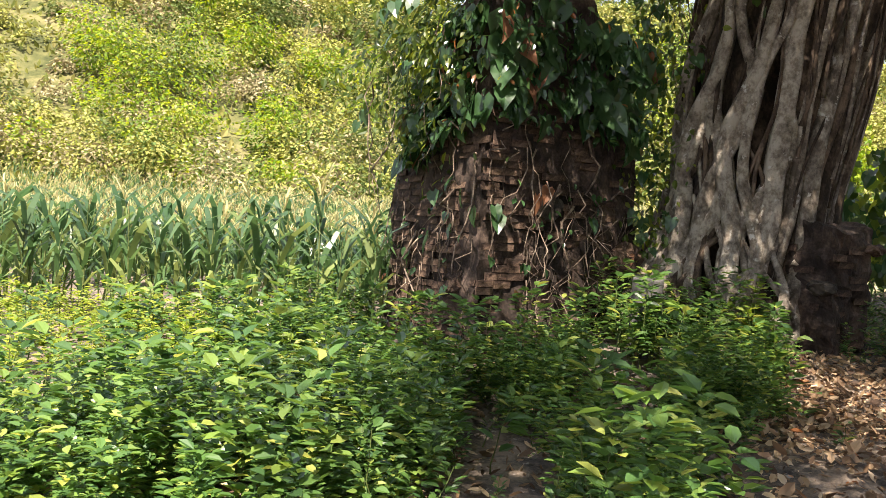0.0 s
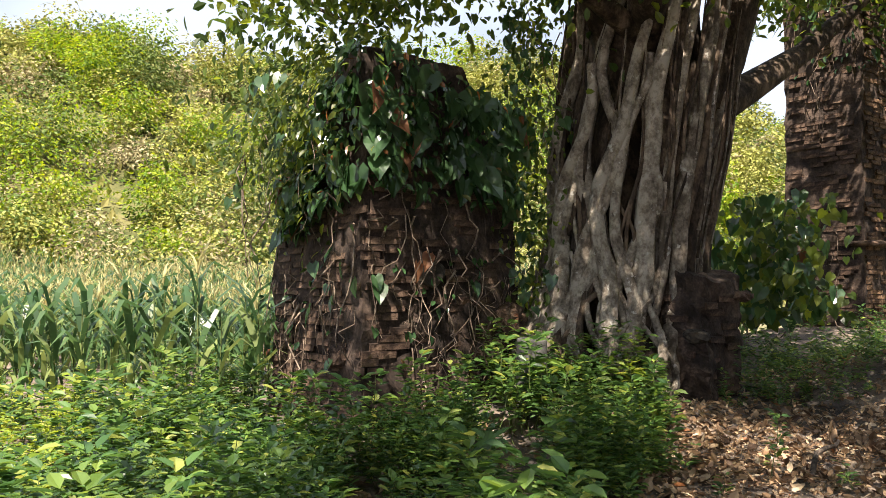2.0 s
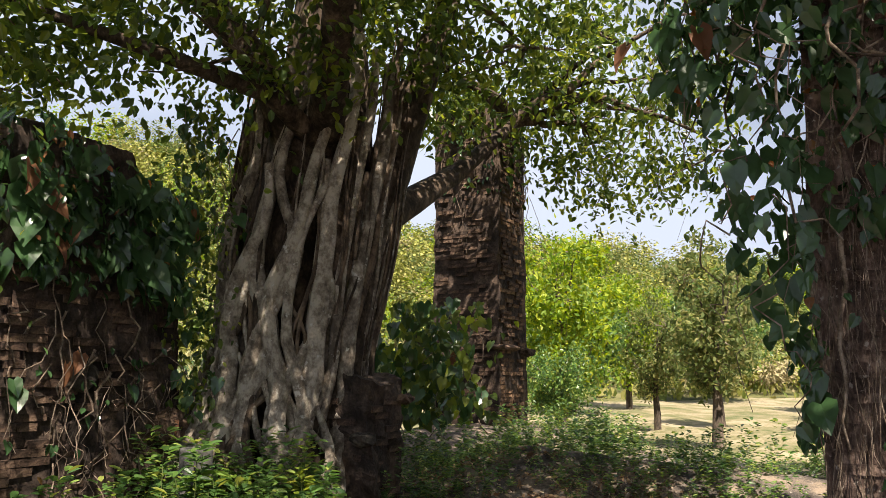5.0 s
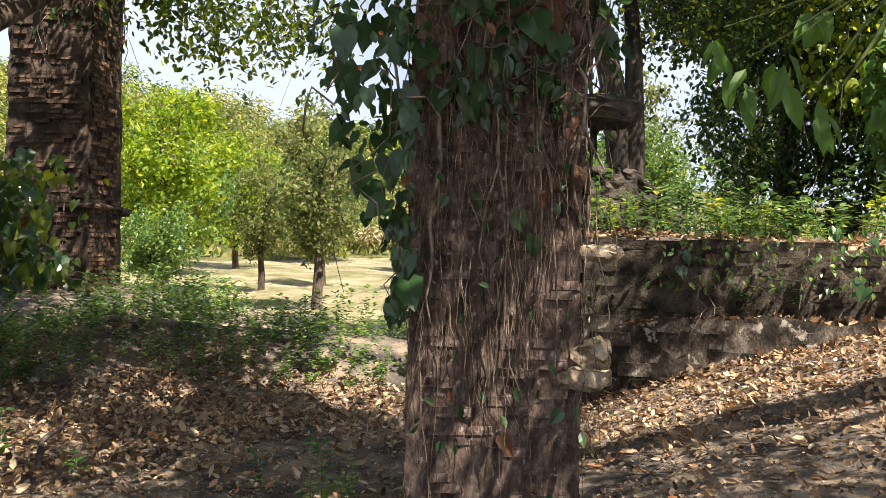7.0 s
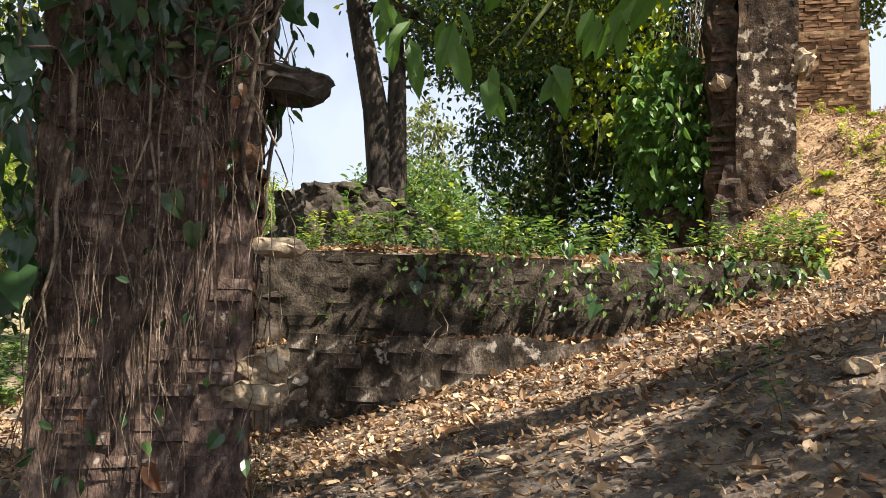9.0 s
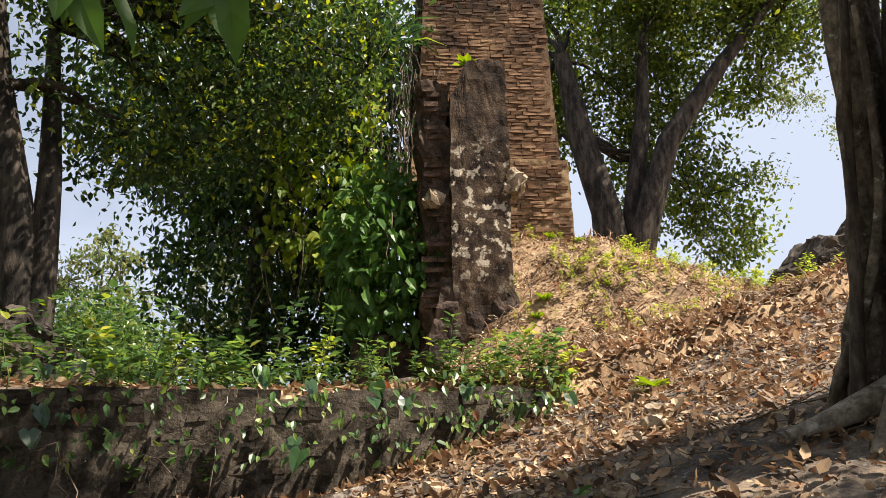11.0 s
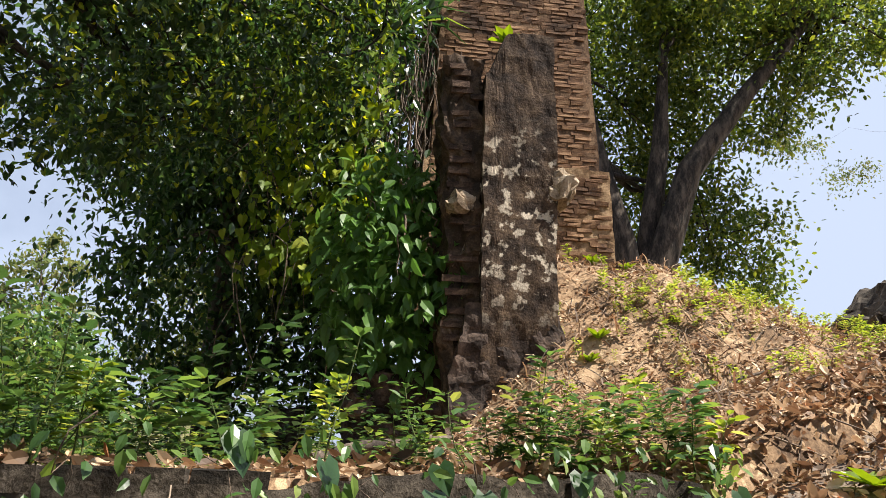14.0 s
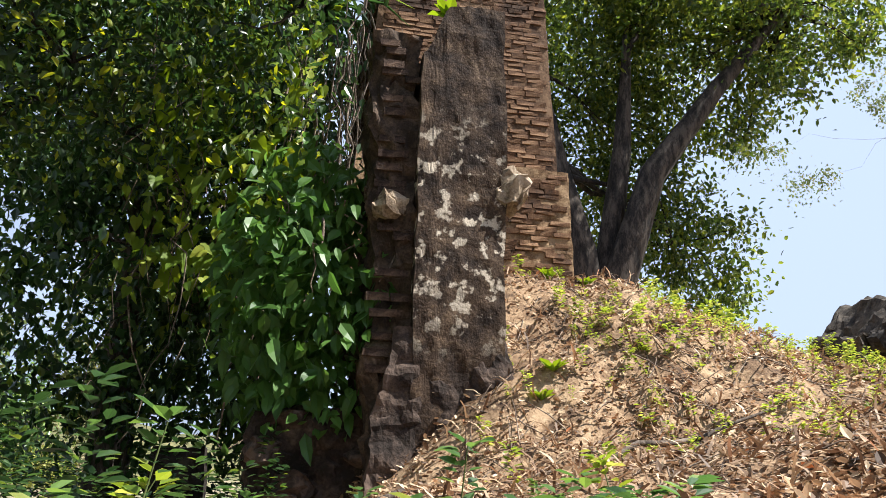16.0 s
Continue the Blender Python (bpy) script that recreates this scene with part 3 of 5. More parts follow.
block_stone("stone", pier_d, (0.12, 0.1, 2.35 + zd), (0.42, 0.24, 0.14), M_DARKSTONE, 11)
block_stone("stone", pier_d, (-0.12, -0.01, 1.93 + zd), (0.24, 0.05, 0.14), M_BRICK, 12)

# terrace walls


def terrace_wall(name, label, s0, q0, q1, base, top, thick, seed, mat):
    n, k = 150, 26
    ob = thing(name, label, "wall")
    bits_v, bits_f = [], []
    for i in range(n):
        q = q0 + (q1 - q0) * i / (n - 1)
        for j in range(k + 3):
            if j <= k:
                s, z = s0, base(q) + (top(q) + 0.09 * noise.noise((q * 1.4, seed, 0)) - base(q)) * j / k
            else:
                s, z = s0 + thick * (j - k) / 2, top(q) + 0.09 * noise.noise((q * 1.4, seed, 0)) - 0.04 * (j - k)
            x, y = 8.0 + WN[0] * s + WD[0] * q, 2.9 + WN[1] * s + WD[1] * q
            p = Vector((x, y, z))
            w = noise.noise_vector(p * 2.2 + Vector((seed, 0, 0))) * 0.025 + noise.noise_vector(p * 7 + Vector((seed, 0, 0))) * 0.02
            bits_v.append(p + w)
    m = k + 3
    for i in range(n - 1):
        for j in range(m - 1):
            bits_f.append((i * m + j, (i + 1) * m + j, (i + 1) * m + j + 1, i * m + j + 1))
    under("masonry", mesh_of("masonry", np.array([tuple(p) for p in bits_v]), bits_f, mat, smooth=False), ob)
    return ob


lower = terrace_wall("low_wall", "low pale rendered stone wall half buried in dead leaves", 0.0, -1.5, 2.3, lambda q: 0.05 + 0.28 * max(0, q), lambda q: 0.9 + 0.06 * q, 0.26, 1.0, M_WALL)
upper = terrace_wall("retaining_wall", "mossy grey stone retaining wall under the weeds", 0.25, -2.0, 3.1, lambda q: 0.3 + 0.25 * max(0, q), lambda q: max(1.6, 1.62 + 0.05 * (q - 2)), 0.16, 4.0, M_WALLSHADE)

ROUGH = brick_shapes(M_WALLSHADE, 0.24, 0.03, 0.1)
PALE = brick_shapes(M_WALL, 0.3, 0.03, 0.15)
face = pose(8.0 + WN[0] * 0.26, 2.9 + WN[1] * 0.26, 0, 0, 0, -62.3)
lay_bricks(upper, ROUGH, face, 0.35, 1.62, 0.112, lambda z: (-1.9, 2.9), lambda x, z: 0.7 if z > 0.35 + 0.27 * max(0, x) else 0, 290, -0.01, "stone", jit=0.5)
face = pose(8.0 + WN[0] * 0.015, 2.9 + WN[1] * 0.015, 0, 0, 0, -62.3)
lay_bricks(lower, PALE, face, 0.15, 0.86, 0.14, lambda z: (-1.45, 2.2), lambda x, z: 0.5 if z > 0.1 + 0.28 * max(0, x) else 0, 160, -0.004, "stone", jit=0.5)

# square chimney tower on the mound, with a plastered pier before it
zT = 3.6
tower = thing("brick_tower", "tapering square tower of thin reddish bricks", "tower", (16.1, -0.24, zT), -77)
TW, TD, TH = 2.5, 2.3, 5.7
THINRED = brick_shapes(M_TOWER, 0.19, 0.02, 0.069)
me = rough_block(TW, TD, TH, 36, 0.007, 0.215, None, 15.0)
me.materials.append(M_TOWERJOINT)
under("shaft", me, tower)
me = rough_block(TW + 0.12, TD + 0.12, 2.05, 36, 0.012, 0.05, None, 16.0)
me.materials.append(M_PLINTH)
plinth = under("plinth", me, tower, "rendered plinth below the brick courses")
plinth.location = (0.06, -0.06, 0)


def tower_width(z):
    k = 0.215 * z / TH * TW / 2
    return (-TW + k, -k)


lean_t = math.degrees(math.atan(0.215 * TD / 2 / TH))
lay_bricks(tower, THINRED, pose(0, 0, 0, -lean_t, 0, 0), 2.05, 5.6, 0.064, tower_width, lambda x, z: 0.95, 290, 0.0, jit=0.3)
left_m = pose(-TW, 0, 0, 0, 0, -90) @ pose(0, 0, 0, -lean_t, 0, 0)
lay_bricks(tower, THINRED, left_m, 0.6, 5.6, 0.064, lambda z: (-TD - tower_width(z)[1] * -1 + 0.0, tower_width(z)[1]), lambda x, z: 0.88, 0, 0.0, jit=0.2)
lay_bricks(tower, THINRED, pose(0.06, -0.06, 0, -1.6, 0, 0), 0.5, 1.98, 0.064, lambda z: (-TW - 0.08, -0.06), lambda x, z: 0.6, 0, -0.004, jit=0.15)

zP = 2.0
pier_t = thing("plastered_pier", "stub of pier with flaking lime plaster before the tower", "ruin", (13.68, 0.62, zP), -78)
me = rough_block(0.78, 1.1, 4.25, 44, 0.016, 0.04, lambda fx, fy: 4.25 - 0.5 * smooth01(0.35, 0.0, fx), 21.0)
me.materials.append(M_PLASTER)
under("masonry", me, pier_t)
block_stone("stone", pier_t, (-0.98, 0.2, 2.35), (0.28, 0.3, 0.22), M_STONE, 13)
block_stone("stone", pier_t, (0.05, 0.12, 2.55), (0.26, 0.3, 0.34), M_STONE, 14)
me = rough_block(0.42, 0.9, 4.0, 36, 0.075, 0.12, None, 23.0)
me.materials.append(M_MORTAR)
flank = under("flank", me, pier_t, "crumbling brick flank without plaster")
flank.location = (-0.74, 0.12, 0)
lay_bricks(pier_t, OLD, pose(0, 0.14, 0), 0.7, 3.9, 0.066, lambda z: (-1.16, -0.74), lambda x, z: 0.5, 60, 0.02, jit=0.8)
me = rough_block(1.3, 1.3, 1.5, 36, 0.04, 0.25, None, 25.0)
me.materials.append(M_DARKMORTAR)
foot = under("footing", me, pier_t, "dark rubble footing")
foot.location = (0.18, -0.1, -0.2)


def rubble(name, label, at, size, turn, mat, seed, top=None, lumps=7, rough=0.075):
    ob = thing(name, label, "rock", at, turn)
    me = rough_block(*size, 40, rough, 0.15, top, seed)
    me.materials.append(mat)
    b = under("stonework", me, ob)
    b.location = (size[0] / 2, -size[1] / 2, 0)
    for k in range(lumps):
        x, y = RNG.uniform(-0.42, 0.42) * size[0], RNG.uniform(-0.5, -0.3) * size[1]
        block_stone("stone", ob, (x, y, size[2] * RNG.uniform(0.15, 0.75)), (RNG.uniform(0.2, 0.45), 0.25, RNG.uniform(0.12, 0.25)), mat, seed + k)
    return ob


rubble("rubble_heap", "fallen lump of brown masonry under weeds", (14.3, 2.0, 1.6), (1.6, 0.9, 1.05), -80, M_DARKMORTAR, 31)
rubble("ruin_remnant", "dark broken wall remnant on the mound", (17.9, -5.25, 2.5), (3.5, 1.2, 2.5), -75, M_DARKSTONE, 33, lambda fx, fy: 1.55 + 0.45 * smooth01(0.05, 0.2, fx) + 0.6 * smooth01(0.25, 0.6, fx), 3)
rubble("ruin_remnant", "broken stone wall remnant on the terrace", (10.3, 5.35, 1.3), (2.1, 1.0, 1.1), -25, M_DARKSTONE, 35, lambda fx, fy: 1.15 - 0.35 * smooth01(0.6, 1.0, fx))
rubble("stone_block", "squared dark stone block among the weeds", (15.0, 3.6, 1.5), (0.52, 0.5, 0.88), -80, M_DARKSTONE, 37, None, 0, 0.02)

rubble("rubble_heap", "brown earthy lump of fallen masonry on the slope", (12.6, -3.0, 1.9), (1.3, 1.0, 0.95), -60, M_DARKMORTAR, 39)

# concrete drum beside the fig roots
drum = thing("concrete_drum", "small grey concrete drum standing in the weeds", "drum", (1.42, 7.0, gz(1.42, 7.0) - 0.05))
h = Heap()
zb = 0.86 - drum.location.z
h.tube([(0, 0, 0), (0, 0, 0.1), (0, 0, zb - 0.03), (0, 0, zb - 0.005), (0, 0, zb)], [0.14, 0.14, 0.135, 0.135, 0.12], 20)
under("drum", h.mesh("drum", M_CONCRETE), drum)

# ---------------------------------------------------------------- trees


def limb_pts(a, b, n=8, sag=-0.1, wob=0.06):
    return curve_pts(a, b, n, sag, wob)


def tree(name, label, base, trunk, radii, blobs, clumps, per, spread, size, kind, leaf_mat, bark=M_BARK, limbs=14, limb_r=0.06, way=(0, 0, -0.4), group="", extra=(), hang=0.7, seg=12):
    """A tree: tapered trunk, limbs out to the clumps of the crown, leaves in clumps. Places are in the world."""
    ob = thing(name, label, "tree", (0, 0, 0), 0, group)
    h = Heap()
    h.tube(trunk, radii, seg, 0.05, 0.06)
    for pts, rr in extra:
        h.tube(pts, rr, 10, 0.05)
    under("trunk", h.mesh("trunk", bark), ob)
    pts, cs = crown_points(blobs, clumps, per, spread)
    tr = np.asarray(trunk)
    pick = RNG.choice(len(cs), min(limbs, len(cs)), replace=False)
    forks = [tr[-1]] + [np.asarray(p)[-1] for p, _ in extra] + [tr[max(0, len(tr) - 2)]]
    for k in pick:
        a = min(forks, key=lambda q: np.linalg.norm(q - cs[k]))
        ln = np.linalg.norm(cs[k] - a)
        h = Heap()
        h.tube(limb_pts(a, cs[k], 8, -0.08 * ln, 0.03 * ln), [limb_r, limb_r * 0.55, limb_r * 0.15], 6, 0.04)
        under("limb", h.mesh("limb", bark), ob)
    h = Heap()
    for k in RNG.choice(len(cs), min(len(cs), limbs * 4), replace=False):
        a = cs[pick[np.argmin(np.linalg.norm(cs[pick] - cs[k], axis=1))]]
        if np.linalg.norm(a - cs[k]) > 0.05:
            h.tube(curve_pts(a, cs[k], 5, 0, 0.06), [limb_r * 0.25, limb_r * 0.08], 4)
    tv, tf = np.concatenate(h.v), np.concatenate(h.f)
    tf = np.concatenate([tf[:, :3], tf[:, [0, 2, 3]][tf[:, 2] != tf[:, 3]]])
    v, f = leaves(pts, way, size, kind, (0, 0, 1), hang)
    v2, f2 = merge([(v, f), (tv, tf)])
    under("crown", mesh_of("crown", v2, f2, [leaf_mat, bark], np.r_[np.zeros(len(f)), np.ones(len(tf))]), ob)
    return ob


def root_tubes(ob, n, cx, cy, rad, z0, z1, r0, flare, mat, lean=(0.0, 0.0), swirl=0.5):
    """Strands that run down a trunk and spread at the foot; each is a part."""
    for i in range(n):
        a = 2 * math.pi * i / n + RNG.normal() * 0.15
        sw = RNG.normal() * swirl
        top = z1 * RNG.uniform(0.55, 1.0)
        zs = np.linspace(top, 0, 13)
        pts = []
        for z in zs:
            k = z / z1
            aa = a + sw * (1 - k) + 0.12 * math.sin(z * 2.2 + i)
            rr = rad * (0.92 + 0.1 * math.sin(z * 1.7 + i * 2)) + flare * max(0, 1 - z / 1.3) ** 2 * (0.6 + 0.6 * ((i * 37) % 10) / 10)
            pts.append((cx + lean[0] * z + rr * math.cos(aa), cy + lean[1] * z + rr * math.sin(aa) * 0.85, z0 + z - (0.15 if z == 0 else 0)))
        r = r0 * RNG.uniform(0.4, 1.3)
        h = Heap()
        h.tube(pts, [r * 0.45, r * 0.8, r * 0.9, r * 1.5], 8, 0.1)
        under("aerial_root", h.mesh("aerial_root", mat if RNG.uniform() < 0.6 else M_BARK), ob)


# strangler fig between the ruins
zF = gz(2.4, 8.1) - 0.1
fig = tree("fig_tree", "huge strangler fig with pale braided aerial roots", (2.5, 8.5, zF),
           [(2.3, 8.6, zF), (2.38, 8.6, zF + 0.7), (2.5, 8.6, zF + 1.6), (2.6, 8.6, zF + 2.6), (2.75, 8.6, zF + 3.6), (2.85, 8.6, zF + 4.6), (2.8, 8.5, zF + 6)],
           [0.66, 0.56, 0.55, 0.6, 0.64, 0.5, 0.3],
           # the last four clumps are added out of view to shade trunk, ruin, bank
           [((2.0, 7.6, 7.2), (4.2, 3.2, 1.7)), ((8.4, 10.4, 6.0), (2.1, 1.7, 2.0)), ((4.7, 9.3, 6.3), (2.5, 1.8, 1.6)), ((-0.3, 8.0, 5.2), (1.5, 1.4, 1.2)), ((2.5, 7.1, 4.4), (0.9, 0.4, 0.3)), ((1.5, 7.0, 4.7), (1.0, 0.5, 0.4)), ((3.6, 7.4, 5.0), (0.9, 0.6, 0.5)), ((0.4, 6.9, 4.3), (0.8, 0.5, 0.4)), ((-0.6, 7.2, 3.95), (0.9, 0.6, 0.5)), ((1.8, 4.9, 6.3), (2.9, 1.9, 0.8)), ((2.3, 4.6, 6.6), (2.4, 1.7, 0.7)), ((2.0, 5.0, 6.8), (2.4, 1.7, 0.7)), ((5.8, 4.2, 6.6), (1.7, 1.7, 0.7))],
           1350, 30, 0.27, 0.125, ROUND, M_FIGLEAF, M_FIGDARK, 44, 0.09,
           extra=[([(3.1, 8.4, zF + 2.7), (3.5, 8.3, zF + 3.5), (3.9, 8.3, zF + 4.7), (4.4, 8.5, zF + 6.0)], [0.34, 0.27, 0.2, 0.12]),
                  ([(2.6, 8.3, zF + 3.2), (2.1, 8.0, zF + 4.2), (1.3, 7.8, zF + 5.0), (0.2, 7.6, zF + 5.8)], [0.26, 0.2, 0.15, 0.08]),
                  ([(3.3, 8.3, zF + 2.9), (4.0, 8.8, zF + 3.3), (4.9, 9.6, zF + 3.9), (6.2, 10.3, zF + 5.0)], [0.24, 0.17, 0.13, 0.07]),
                  ([(2.7, 8.1, zF + 3.6), (2.0, 7.5, zF + 3.9), (0.9, 7.1, zF + 4.0), (-0.5, 7.1, zF + 4.3)], [0.14, 0.1, 0.07, 0.03]),
                  ([(2.7, 8.1, zF + 3.6), (2.5, 7.0, zF + 4.4), (2.2, 5.8, zF + 5.2)], [0.2, 0.16, 0.1])])


def fig_root(a0, top, low, r, sway, flare, mat, lift=0.0):
    """One root that runs down the fig's flank, swaying from side to side, and splays at the foot."""
    pts = []
    ph, fr = RNG.uniform(0, 6.28), RNG.uniform(1.6, 3.0)
    for z in np.linspace(top, low, 17):
        a = a0 + sway * math.sin(fr * z + ph) * (1.3 - z / 6) + 0.3 * sway * math.sin(4.3 * z + 2 * ph)
        rx = 0.86 - 0.1 * math.exp(-((z - 1.4) / 0.8) ** 2) + flare * max(0.0, 1 - z / 1.1) ** 1.6 + lift
        pts.append((2.36 + 0.125 * z + rx * math.cos(a), 8.55 + rx * 0.86 * math.sin(a), zF + z - (0.12 if z < 0.05 else 0)))
    h = Heap()
    h.tube(pts, [r * 0.6, r * 0.75, r, r * 1.15, r * 1.35], 8, 0.09)
    under("aerial_root", h.mesh("aerial_root", mat), fig)


# pale braided roots on the flank that faces the field, long brown strands on the other
for k in range(9):
    fig_root(math.radians(194 + 80 * (k + RNG.uniform(0, 0.6)) / 9), RNG.uniform(2.4, 4.4), 0.0, RNG.uniform(0.05, 0.1), 0.17, RNG.uniform(0.15, 0.5), M_FIGBARK, RNG.uniform(0.04, 0.14))
for k in range(18):
    fig_root(math.radians(185 + 92 * RNG.uniform()), RNG.uniform(0.9, 2.4), 0.0, RNG.uniform(0.022, 0.045), 0.3, RNG.uniform(0.25, 0.65), M_FIGBARK if k % 4 else M_FIGDARK, 0.1)
for k in range(20):
    fig_root(math.radians(268 + 100 * (k + RNG.uniform(0, 0.8)) / 20), RNG.uniform(3.2, 4.9), 0.0, RNG.uniform(0.05, 0.11), 0.06, RNG.uniform(0.0, 0.2), M_FIGDARK if k % 3 else M_FIGBARK, RNG.uniform(-0.05, 0.08))
for k in range(26):
    fig_root(math.radians(190 + 180 * RNG.uniform()), RNG.uniform(3.6, 5.2), RNG.uniform(0.8, 2.4), RNG.uniform(0.01, 0.024), 0.07, 0.0, M_FIGDARK if k % 3 else M_FIGBARK, 0.12)
for k in range(12):
    fig_root(math.radians(10 + 170 * k / 12), RNG.uniform(3.2, 4.9), 0.0, RNG.uniform(0.06, 0.12), 0.1, 0.25, M_FIGDARK)

# second fig beside the path; its crown shades the ground
zG = gz(7.5, -1.6) - 0.1
fig2 = tree("fig_tree", "grey fig tree with flowing surface roots beside the path", (7.6, -1.7, zG),
            [(7.5, -1.72, zG), (7.48, -1.72, zG + 0.8), (7.5, -1.75, zG + 1.8), (7.5, -1.9, zG + 2.8), (7.3, -2.2, zG + 3.8), (6.6, -2.8, zG + 4.8)],
            [0.5, 0.34, 0.32, 0.32, 0.3, 0.2],
            # clumps out of view, each placed to cast shade on path, weeds or walls
            [((3.7, -4.6, 7.0), (2.6, 2.8, 1.3)), ((2.4, -2.6, 6.3), (1.8, 2.0, 1.0)), ((4.5, -1.2, 6.4), (1.9, 1.8, 0.9)), ((2.8, 0.7, 6.4), (1.9, 1.6, 0.7)), ((4.7, 0.9, 6.5), (1.2, 1.2, 0.7)), ((0.6, 0.4, 6.4), (1.3, 2.2, 0.7)), ((5.2, -5.0, 6.8), (1.2, 1.4, 0.8)), ((4.7, 3.4, 6.6), (2.0, 1.2, 0.7)), ((3.6, 3.3, 6.8), (1.8, 1.1, 0.6)), ((7.4, -0.3, 6.5), (0.8, 0.9, 0.4)), ((0.7, 0.0, 6.6), (1.3, 2.0, 0.7)), ((-0.7, 1.4, 6.6), (1.0, 2.6, 0.5))],
            820, 44, 0.24, 0.13, ROUND, M_FIGLEAF, M_BARK, 34, 0.1,
            extra=[([(7.5, -1.8, zG + 2.2), (6.8, -1.3, zG + 3.4), (5.6, -0.6, zG + 4.5), (4.6, 0.3, zG + 5.0)], [0.24, 0.2, 0.15, 0.09]),
                   ([(7.4, -2.0, zG + 2.9), (5.6, -2.8, zG + 4.2), (3.6, -3.2, zG + 5.2)], [0.26, 0.2, 0.12])])
root_tubes(fig2, 11, 7.5, -1.68, 0.47, zG, 3.8, 0.12, 0.3, M_FIGBARK, (0.0, 0.0), 0.7)
root_tubes(fig2, 14, 7.5, -1.68, 0.54, zG, 3.4, 0.045, 0.4, M_FIGBARK, (0.0, 0.0), 0.9)
for k, (dx, dy) in enumerate(((-1.4, 0.25), (-1.0, 0.75), (-0.2, 0.9), (-1.7, -0.5))):
    p0 = np.array((7.55 + dx * 0.22, -1.7 + dy * 0.22, zG + 0.55))
    pts = [p0]
    for t in np.linspace(0.25, 1, 8):
        x, y = 7.55 + dx * t, -1.7 + dy * t + 0.12 * math.sin(5 * t + k)
        pts.append((x, y, gz(x, y) + 0.05 + 0.28 * (1 - t) ** 2))
    h = Heap()
    h.tube(pts, [0.13, 0.1, 0.075, 0.03], 8, 0.08)
    under("surface_root", h.mesh("surface_root", M_FIGBARK), fig2)

# two-stemmed tree on the terrace
tree("terrace_tree", "dark two-stemmed tree on the terrace edge", (11.4, 5.4, 1.5),
     [(11.4, 5.65, 1.4), (11.35, 5.65, 2.6), (11.3, 5.8, 3.8), (11.2, 6.1, 5.2), (11.1, 6.3, 7.0)], [0.24, 0.2, 0.17, 0.14, 0.08],
     [((10.8, 4.8, 7.6), (2.4, 2.2, 1.8)), ((12.4, 5.2, 5.4), (1.5, 1.3, 1.0)), ((14.0, 4.2, 6.4), (1.9, 1.6, 1.5)), ((12.8, 3.4, 7.0), (1.8, 1.4, 1.3))],
     560, 44, 0.27, 0.105, ROUND, M_SHADELEAF, M_DARKBARK, 26, 0.07,
     extra=[([(11.4, 5.55, 1.4), (11.42, 5.5, 2.8), (11.55, 5.6, 4.2), (11.8, 5.9, 6.2)], [0.19, 0.16, 0.13, 0.07])])
# dense drooping tree left of the tower
tree("drooping_tree", "dense dark tree with drooping narrow foliage", (17.4, 5.3, 1.6),
     [(17.4, 5.3, 1.3), (17.4, 5.3, 3.0), (17.3, 5.2, 5.0), (17.2, 5.0, 7.5)], [0.3, 0.24, 0.18, 0.1],
     [((17.2, 5.2, 4.6), (1.9, 1.7, 2.3)), ((17.8, 4.3, 6.5), (1.6, 1.5, 2.4)), ((17.5, 6.4, 7.6), (2.2, 2.2, 2.2)), ((16.4, 3.6, 3.6), (1.0, 0.9, 1.3)), ((18.6, 3.3, 7.6), (1.0, 1.0, 2.6))],
     600, 62, 0.28, 0.15, PLAIN, M_DARKLEAF, M_BARK, 24, 0.06, (0.0, 0.0, -0.8))
# large spreading tree behind the tower
tree("spreading_tree", "large spreading tree with several dark trunks", (24.0, -1.6, 4.2),
     [(24.0, -1.7, 3.2), (24.0, -1.7, 5.0), (24.1, -1.5, 7.0), (24.2, -1.0, 9.0), (24.3, -0.6, 11.5)], [0.6, 0.5, 0.42, 0.34, 0.2],
     # second and third clumps are added on the sun side to shade the trunks
     [((26.4, -1.8, 12.6), (2.6, 2.6, 3.0)), ((24.0, -4.6, 13.3), (1.8, 2.4, 0.8)), ((24.2, -3.0, 14.0), (1.8, 2.4, 0.8)), ((26.2, -5.0, 12.4), (2.0, 2.8, 2.0)), ((26.6, -3.4, 8.9), (1.4, 1.6, 2.2)), ((26.6, -5.1, 7.4), (1.1, 1.1, 1.8)), ((25.4, -7.8, 13.6), (1.8, 1.9, 1.2)), ((26.2, 0.6, 11.0), (1.6, 1.9, 2.4))],
     760, 62, 0.32, 0.16, ROUND, M_FIGLEAF, M_DARKBARK, 30, 0.09,
     extra=[([(24.0, -1.9, 4.2), (24.0, -2.4, 6.5), (24.1, -3.2, 8.8), (24.3, -4.8, 11.0), (24.5, -6.6, 13.2)], [0.45, 0.38, 0.3, 0.2, 0.1]),
            ([(24.1, -1.8, 4.5), (24.4, -2.2, 7.0), (24.4, -2.6, 9.5), (24.4, -2.8, 12.0)], [0.3, 0.26, 0.2, 0.1])])

